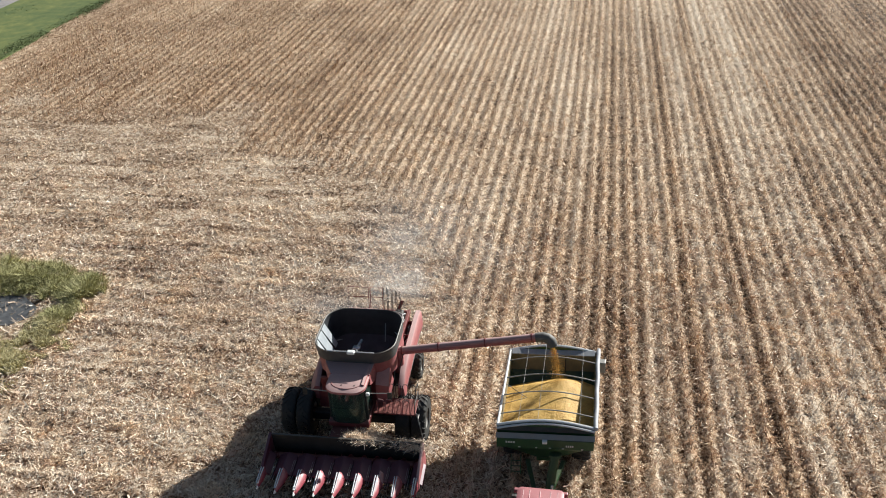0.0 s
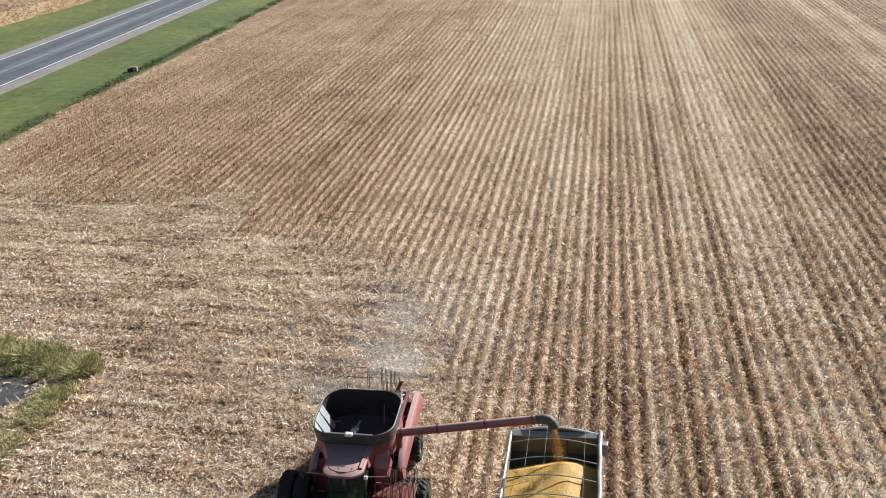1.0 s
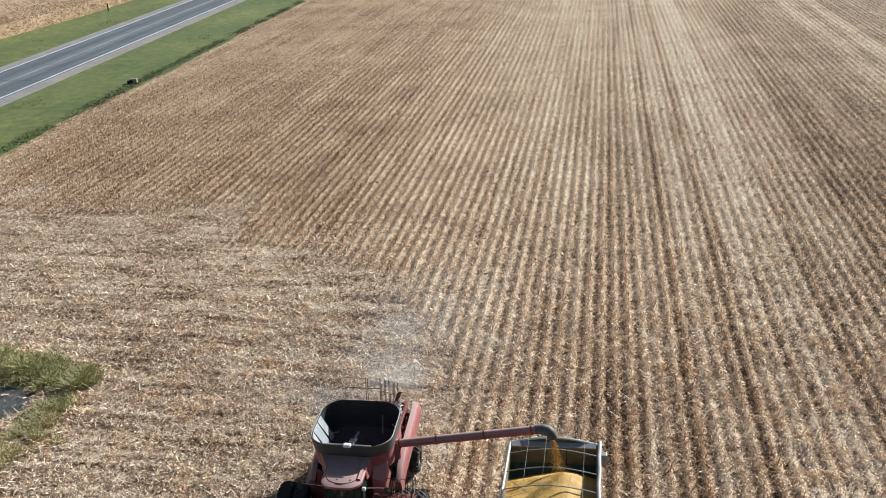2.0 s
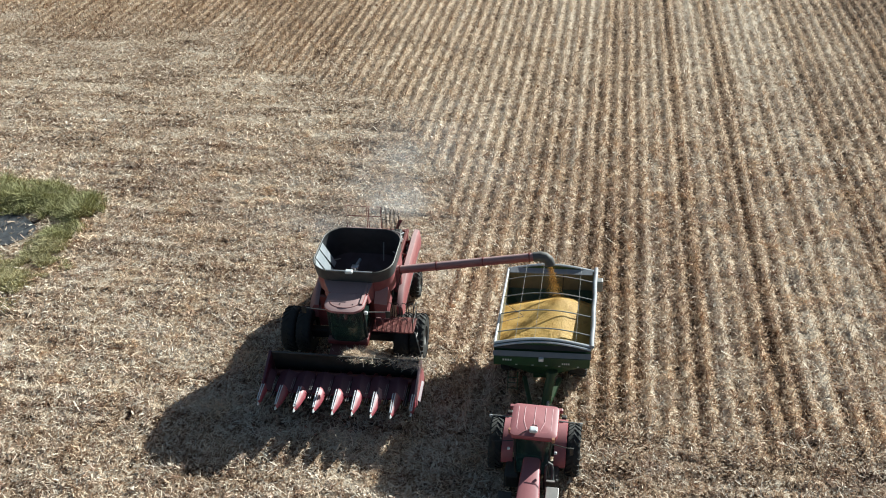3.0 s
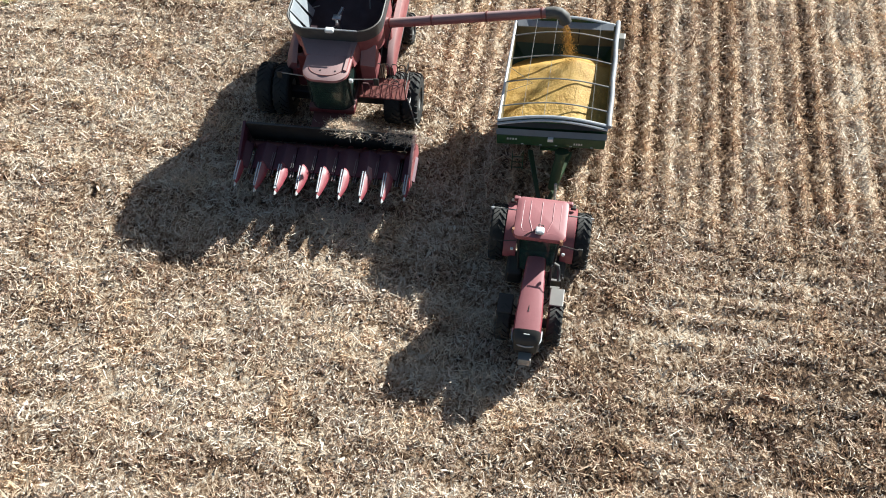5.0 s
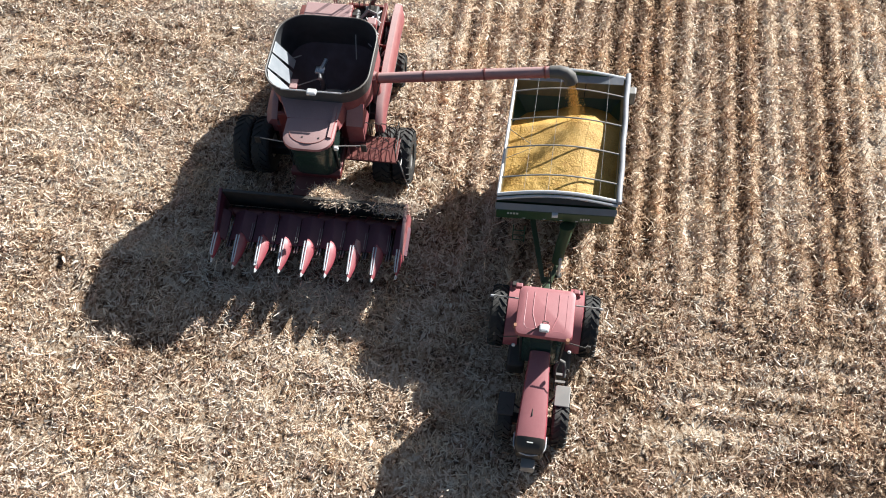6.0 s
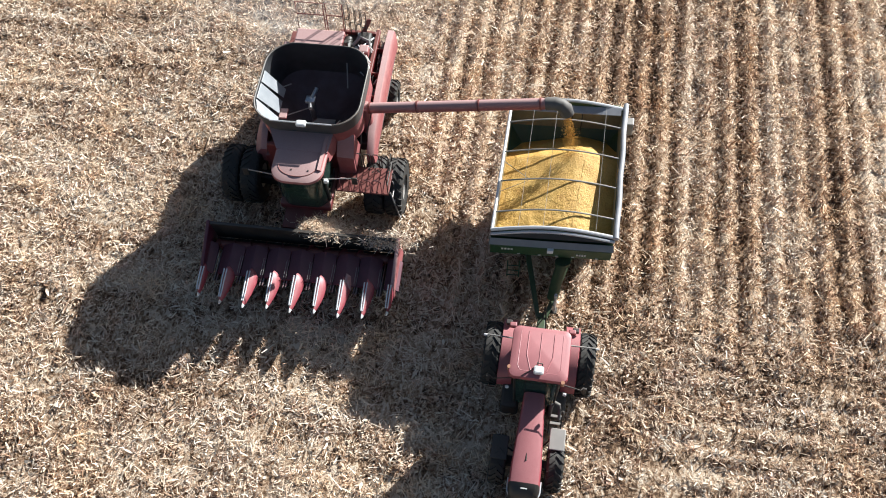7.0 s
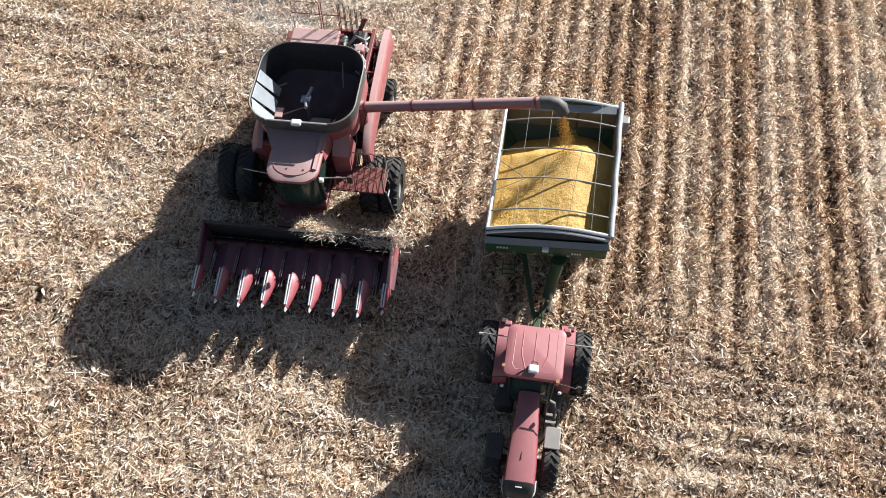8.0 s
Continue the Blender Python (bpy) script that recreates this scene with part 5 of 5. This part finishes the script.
    for k in range(8):
        xc = -3.048 + 0.762 * (k + 0.5)
        ru = boxpart("row_unit", (xc - 0.09, 0.85, 0.28), (xc + 0.09, 2.0, 0.40), BLACK, C, "black row unit with gathering chains", 0.01)
        for s in (-1, 1):
            rodpart("gathering_chain", [[(xc + s * 0.045, 0.75, 0.42), (xc + s * 0.045, 1.95, 0.52)]], 0.018, STEEL, ru, "", 5)
        for s in (-1, 1):
            rodpart("deck_strip", [[(xc + s * 0.035, 1.0, 0.66), (xc + s * 0.035, 1.55, 0.78)]], 0.007, GREY, ru, "thin pale strip over the gathering chain", 5)
    # end dividers
    for s in (-1, 1):
        # left shield painted darker than the right one, as its shaded side
        hullpart("end_shield", [(s * 3.05, 0.75, 0.40), (s * 3.20, 0.80, 0.35), (s * 3.05, 1.1, 0.82), (s * 3.16, 1.1, 0.80), (s * 3.06, 2.34, 1.50), (s * 3.18, 2.34, 1.48), (s * 3.06, 2.44, 0.35), (s * 3.22, 2.44, 0.35)], RED if s > 0 else SHADED_MAROON, C, "red end shield of the corn head", 0.02)
    # twisted snout skin where one hood is bent
    hullpart("bent_sheet", [(1.56, 0.98, 0.72), (1.78, 1.0, 0.60), (1.74, 1.22, 0.74), (1.60, 1.26, 0.84), (1.80, 0.82, 0.52), (1.66, 1.1, 0.82)], RED, C, "bent red sheet metal flap")
    # the head is carried raised
    for ob in set(C.children_recursive) - before:
        ob.data.transform(Matrix(((0.985, 0, 0, 0.18), (0, 1.07, 0, -0.36), (0, -0.12, 1, 0.676), (0, 0, 0, 1))))


corn_head()


def straw_clump(name, n, cx, cy, cz, sx, sy, sz, seed, label, length=0.22):
    rs = np.random.RandomState(seed)
    c = np.stack([cx + sx * rs.normal(0, 0.5, n), cy + sy * rs.normal(0, 0.5, n), cz + sz * rs.rand(n)], -1)
    a, t = rs.rand(n) * 6.283, rs.normal(0, 0.4, n)
    L = length * (0.5 + rs.rand(n))
    d = np.stack([np.cos(a) * np.cos(t), np.sin(a) * np.cos(t), np.sin(t)], -1) * (L / 2)[:, None]
    s = np.stack([-np.sin(a), np.cos(a), rs.normal(0, 0.4, n)], -1) * (0.004 + 0.007 * rs.rand(n))[:, None]
    V = np.stack([c - d - s, c - d + s, c + d + s * 0.5, c + d - s * 0.5], 1).reshape(-1, 3)
    F = np.arange(4 * n).reshape(-1, 4)
    return tagged(quads(name, V, F, RESIDUE, False, np.zeros(len(V))), label, "crop residue", kind="stuff")


straw_clump("straw_mat", 2000, 0.80, 2.30, 1.76, 0.75, 0.34, 0.14, 71, "loose straw caught on the feeder house and corn head")
straw_clump("straw_tuft", 800, 2.80, 2.15, 1.60, 0.8, 0.25, 0.35, 72, "loose straw hanging on the corn head end")


# ---------- falling grain ----------
def grain_stream():
    rs = np.random.RandomState(81)
    n = 1700
    k = rs.rand(n) ** 0.8
    x = 7.92 + 0.30 * k + rs.normal(0, 0.06 + 0.08 * k, n)
    y = 5.84 - 0.36 * k + rs.normal(0, 0.06 + 0.07 * k, n)
    z = 4.27 - 1.25 * k ** 1.3
    c = np.stack([x, y, z], -1)
    V, r = [], 0.013
    a = rs.rand(n) * 6.283
    for da in (0, 2.09, 4.19):
        V.append(c + np.stack([r * np.cos(a + da), r * np.sin(a + da), np.full(n, -r * 0.4)], -1))
    V.append(c + np.array([0, 0, r * 1.3]))
    V = np.stack(V, 1).reshape(-1, 3)
    b = np.arange(n)[:, None] * 4
    F = np.concatenate([b + np.array([f]) for f in ([0, 1, 3], [1, 2, 3], [2, 0, 3], [0, 2, 1])], 0)
    tagged(quads("grain_stream", V, F, GRAIN), "stream of yellow corn pouring from the spout", "grain", kind="stuff")


grain_stream()


# ---------- drifting dust ----------
def chaff_dust():
    """Fine dust that hangs in the air round the combine: one thin wavy veil, fading out at its rim."""
    xs, ys = np.linspace(-12, 8, 150), np.linspace(-5, 30, 220)
    X, Y = np.meshgrid(xs, ys)
    A = np.zeros_like(X)
    for cx, cy, sx, sy, most in ((-3.4, 11.0, 2.8, 3.0, 0.08), (-0.6, 13.6, 2.7, 4.0, 0.15), (0.8, 19.0, 3.6, 6.0, 0.10)):
        A += most * np.exp(-((X - cx) / sx) ** 2 - ((Y - cy) / sy) ** 2)
    lump = 0.55 * wavy(X + 40, Y + 40, 1.7, 86) + 0.3 * wavy(X + 40, Y + 40, 0.75, 87) + 0.15 * wavy(X + 40, Y + 40, 0.36, 88)
    A *= np.clip(2.2 * lump - 0.4, 0.1, 1.3) * np.clip((10 - np.maximum(np.abs(X + 2), np.abs(Y - 12.5) * 10 / 17.5)) / 2, 0, 1) * np.clip((Y - 7.5) / 3, 0, 1)
    Z = 2.45 + 0.4 * (wavy(X + 40, Y + 40, 2.4, 89) - 0.5)
    nx, ny = len(xs), len(ys)
    i = (np.arange(ny - 1)[:, None] * nx + np.arange(nx - 1)[None]).ravel()
    F = np.stack([i, i + 1, i + nx + 1, i + nx], -1)
    F = F[A.ravel()[F].max(axis=1) > 0.0015]
    used, F = np.unique(F, return_inverse=True)
    V = np.stack([X, Y, Z], -1).reshape(-1, 3)[used]
    tagged(quads("chaff_dust", V, F.reshape(-1, 4), CHAFF, True, A.ravel()[used]), "thin pale veil of dust drifting round the combine", "dust", kind="stuff")


chaff_dust()


# ---------- far things ----------
def standing_corn():
    """A block of dry corn across the road, stalk by stalk at its edge."""
    bm = bmesh.new()
    pts = [(-96.0, 60, 0), (-93.5, 142, 0), (-94.5, 173, 0), (-97.5, 177, 0), (-150, 165, 0), (-300, 140, 0), (-300, 60, 0)]
    rings = [pts, [(x, y, 2.15) for x, y, z in pts]]
    loft(bm, rings)
    ob = part("corn_block", bm, CORN, None)
    tagged(ob, "block of tall dry standing corn across the road", "corn field", kind="stuff")
    rs = np.random.RandomState(91)
    n = 45000
    u = rs.rand(n)
    y = 105 + u * 72
    right = np.interp(y, [60, 142, 173, 177], [-95.6, -93.2, -94.2, -97.3])
    x = right - rs.rand(n) ** 2 * 60
    y = np.minimum(y, np.interp(x, [-150, -97.5, -90], [165, 177, 177]))
    z = np.zeros(n)
    h = np.where(x > right - 1.5, 0.2 + 2.3 * rs.rand(n), 2.0 + 0.45 * rs.rand(n))
    a, t = rs.rand(n) * 6.283, rs.normal(0, 0.45, n)
    L, W = 0.12 + 0.16 * rs.rand(n), 0.03 + 0.035 * rs.rand(n)
    c = np.stack([x + 0.35 * rs.rand(n), y, h], -1)
    d = np.stack([np.cos(a) * np.cos(t), np.sin(a) * np.cos(t), np.sin(t)], -1) * L[:, None]
    w = np.stack([-np.sin(a), np.cos(a), rs.normal(0, 0.5, n)], -1) * W[:, None]
    V = np.stack([c - d - w, c - d + w, c + d + w * 0.4, c + d - w * 0.4], 1).reshape(-1, 3)
    tagged(quads("corn_leaves", V, np.arange(4 * n).reshape(-1, 4), CORN), "tall dry corn leaves and tassels at the field edge", "corn field", kind="stuff")


standing_corn()


def weed_tufts(name, zones, mat, seed, label):
    """Bent blades crowded in uneven clumps. zones: centre, radii, tallest blade and count."""
    rs = np.random.RandomState(seed)
    X, Y, H = [], [], []
    for cx, cy, rx, ry, top, n in zones:
        a, q = rs.rand(n) * 6.283, np.sqrt(rs.rand(n))
        q = q * (0.78 + 0.5 * wavy(a * 2.2 + cx + 30, a * 0, 1.0, 99))
        x, y = cx + rx * q * np.cos(a), cy + ry * q * np.sin(a)
        keep = (wavy(x, y, 0.7, 96) > 0.27) & (rs.rand(n) < 1.35 - q * 0.9)
        x, y, q = x[keep], y[keep], q[keep]
        X.append(x)
        Y.append(y)
        H.append(top * (0.3 + 0.7 * rs.rand(len(x))) * (1.08 - 0.55 * q) * (0.4 + 0.9 * wavy(x, y, 1.0, 97)))
    x, y, h = np.concatenate(X), np.concatenate(Y), np.concatenate(H)
    n = len(x)
    a = rs.rand(n) * 6.283
    lean = rs.normal(0, 0.6, (n, 2)) * h[:, None]
    w = 0.008 + 0.014 * rs.rand(n)
    s = np.stack([np.cos(a) * w, np.sin(a) * w, 0 * w], -1)
    c0 = np.stack([x, y, ground_height(x, y) - 0.02], -1)
    c1 = c0 + np.stack([lean[:, 0] * 0.4, lean[:, 1] * 0.4, h * 0.6], -1)
    c2 = c0 + np.stack([lean[:, 0], lean[:, 1], h * 0.95], -1)
    V = np.stack([c0 - s, c0 + s, c1 - s, c1 + s, c2 - s * 0.2, c2 + s * 0.2], 1).reshape(-1, 3)
    b = np.arange(n)[:, None] * 6
    F = np.concatenate([b + np.array([[0, 1, 3, 2]]), b + np.array([[2, 3, 5, 4]])], 0)
    tagged(quads(name, V, F, mat), label, "weeds", kind="stuff")


def weed_patch():
    """Tall grey-green weeds behind a bare hollow coloured dark as shade at the headland, with paler tufts in front."""
    weed_tufts("weed_patch", [(-22.6, 14.9, 4.2, 1.6, 1.25, 26000), (-18.9, 14.0, 1.7, 1.5, 1.0, 10000), (-18.2, 11.8, 1.0, 1.1, 0.8, 5000), (-26.5, 12.0, 2.0, 3.0, 1.0, 6000)], WEED, 95, "patch of tall grey-green weeds on the headland")
    weed_tufts("grass_tufts", [(-18.3, 10.2, 1.1, 1.2, 0.7, 5500), (-17.6, 8.7, 1.4, 1.0, 0.6, 5500), (-19.0, 7.0, 1.7, 1.3, 0.6, 7000), (-20.4, 8.6, 1.3, 0.8, 0.6, 4000), (-17.9, 5.4, 1.2, 0.7, 0.4, 2500)], PALE_WEED, 96, "paler yellow-green grass tufts in front of the hollow")
    bm = bmesh.new()
    hull(bm, [(-22.0 + 2.3 * math.cos(k * 0.5) + 0.3 * math.sin(k * 2.3), 11.6 + 1.5 * math.sin(k * 0.5) + 0.2 * math.cos(k * 3.1), z) for k in range(13) for z in (-0.1, 0.07)])
    tagged(part("bare_hollow", bm, SHADED_SOIL, None), "bare grey soil in the hollow among weeds, darkened as shade", "soil", kind="structure")


weed_patch()


def verge_weeds():
    """Dark tufts along the field's edge and here and there in the verge."""
    rs = np.random.RandomState(98)
    n = 30000
    y = 30 + 230 * rs.rand(n) ** 1.4
    x = edge_x(y) - 0.4 + rs.normal(0, 0.55, n)
    dens = wavy(x * 0, y, 3.0, 101)
    keep = rs.rand(n) < dens * 1.2 + 0.05
    m = 700
    k = rs.randint(0, 9, m)
    cx = np.array([-83.0, -84.5, -88.0, -57.0, -60.0, -86.5, -81.0, -58.5, -87.5])[k]
    cy = np.array([138.0, 160.0, 197.0, 120.0, 75.0, 118.0, 108.0, 165.0, 222.0])[k]
    x = np.concatenate([x[keep], cx + rs.normal(0, 1.3, m)])
    y = np.concatenate([y[keep], cy + rs.normal(0, 1.6, m)])
    n = len(x)
    h = 0.04 + 0.14 * rs.rand(n)
    a = rs.rand(n) * 6.283
    s = np.stack([np.cos(a), np.sin(a), 0 * a], -1) * (0.03 + 0.05 * rs.rand(n))[:, None]
    c0 = np.stack([x, y, np.full(n, 0.03)], -1)
    c1 = c0 + np.stack([rs.normal(0, 0.28, n), rs.normal(0, 0.28, n), h], -1)
    V = np.stack([c0 - s, c0 + s, c1 + s * 0.3, c1 - s * 0.3], 1).reshape(-1, 3)
    tagged(quads("verge_weeds", V, np.arange(4 * n).reshape(-1, 4), DARK_WEED), "dark green weeds along the edge of the field", "weeds", kind="stuff")


verge_weeds()


def verge_things():
    b = thing("utility_box", pose(-52.0, 86.2, 0.05, 0, 0, 15), "small pale grey utility box on the grass verge", "utility box")
    boxpart("cabinet", (-0.40, -0.34, 0), (0.48, 0.34, 0.62), GREY, b, "pale grey cabinet", 0.05)
    boxpart("door", (-0.36, -0.362, 0.05), (-0.06, -0.338, 0.56), BLACK, b, "dark front door", 0.005)
    boxpart("side_box", (-0.80, -0.28, 0), (-0.41, 0.2, 0.42), BLACK, b, "dark side box", 0.04)
    p = thing("marker_post", pose(-91.3, 151.6, 0.05), "dark wooden marker post beside the corn", "post")
    bm = bmesh.new()
    tube(bm, [(0, 0, 0), (0, 0, 1.6)], 0.14, 8)
    part("post", bm, BLACK, p)


verge_things()
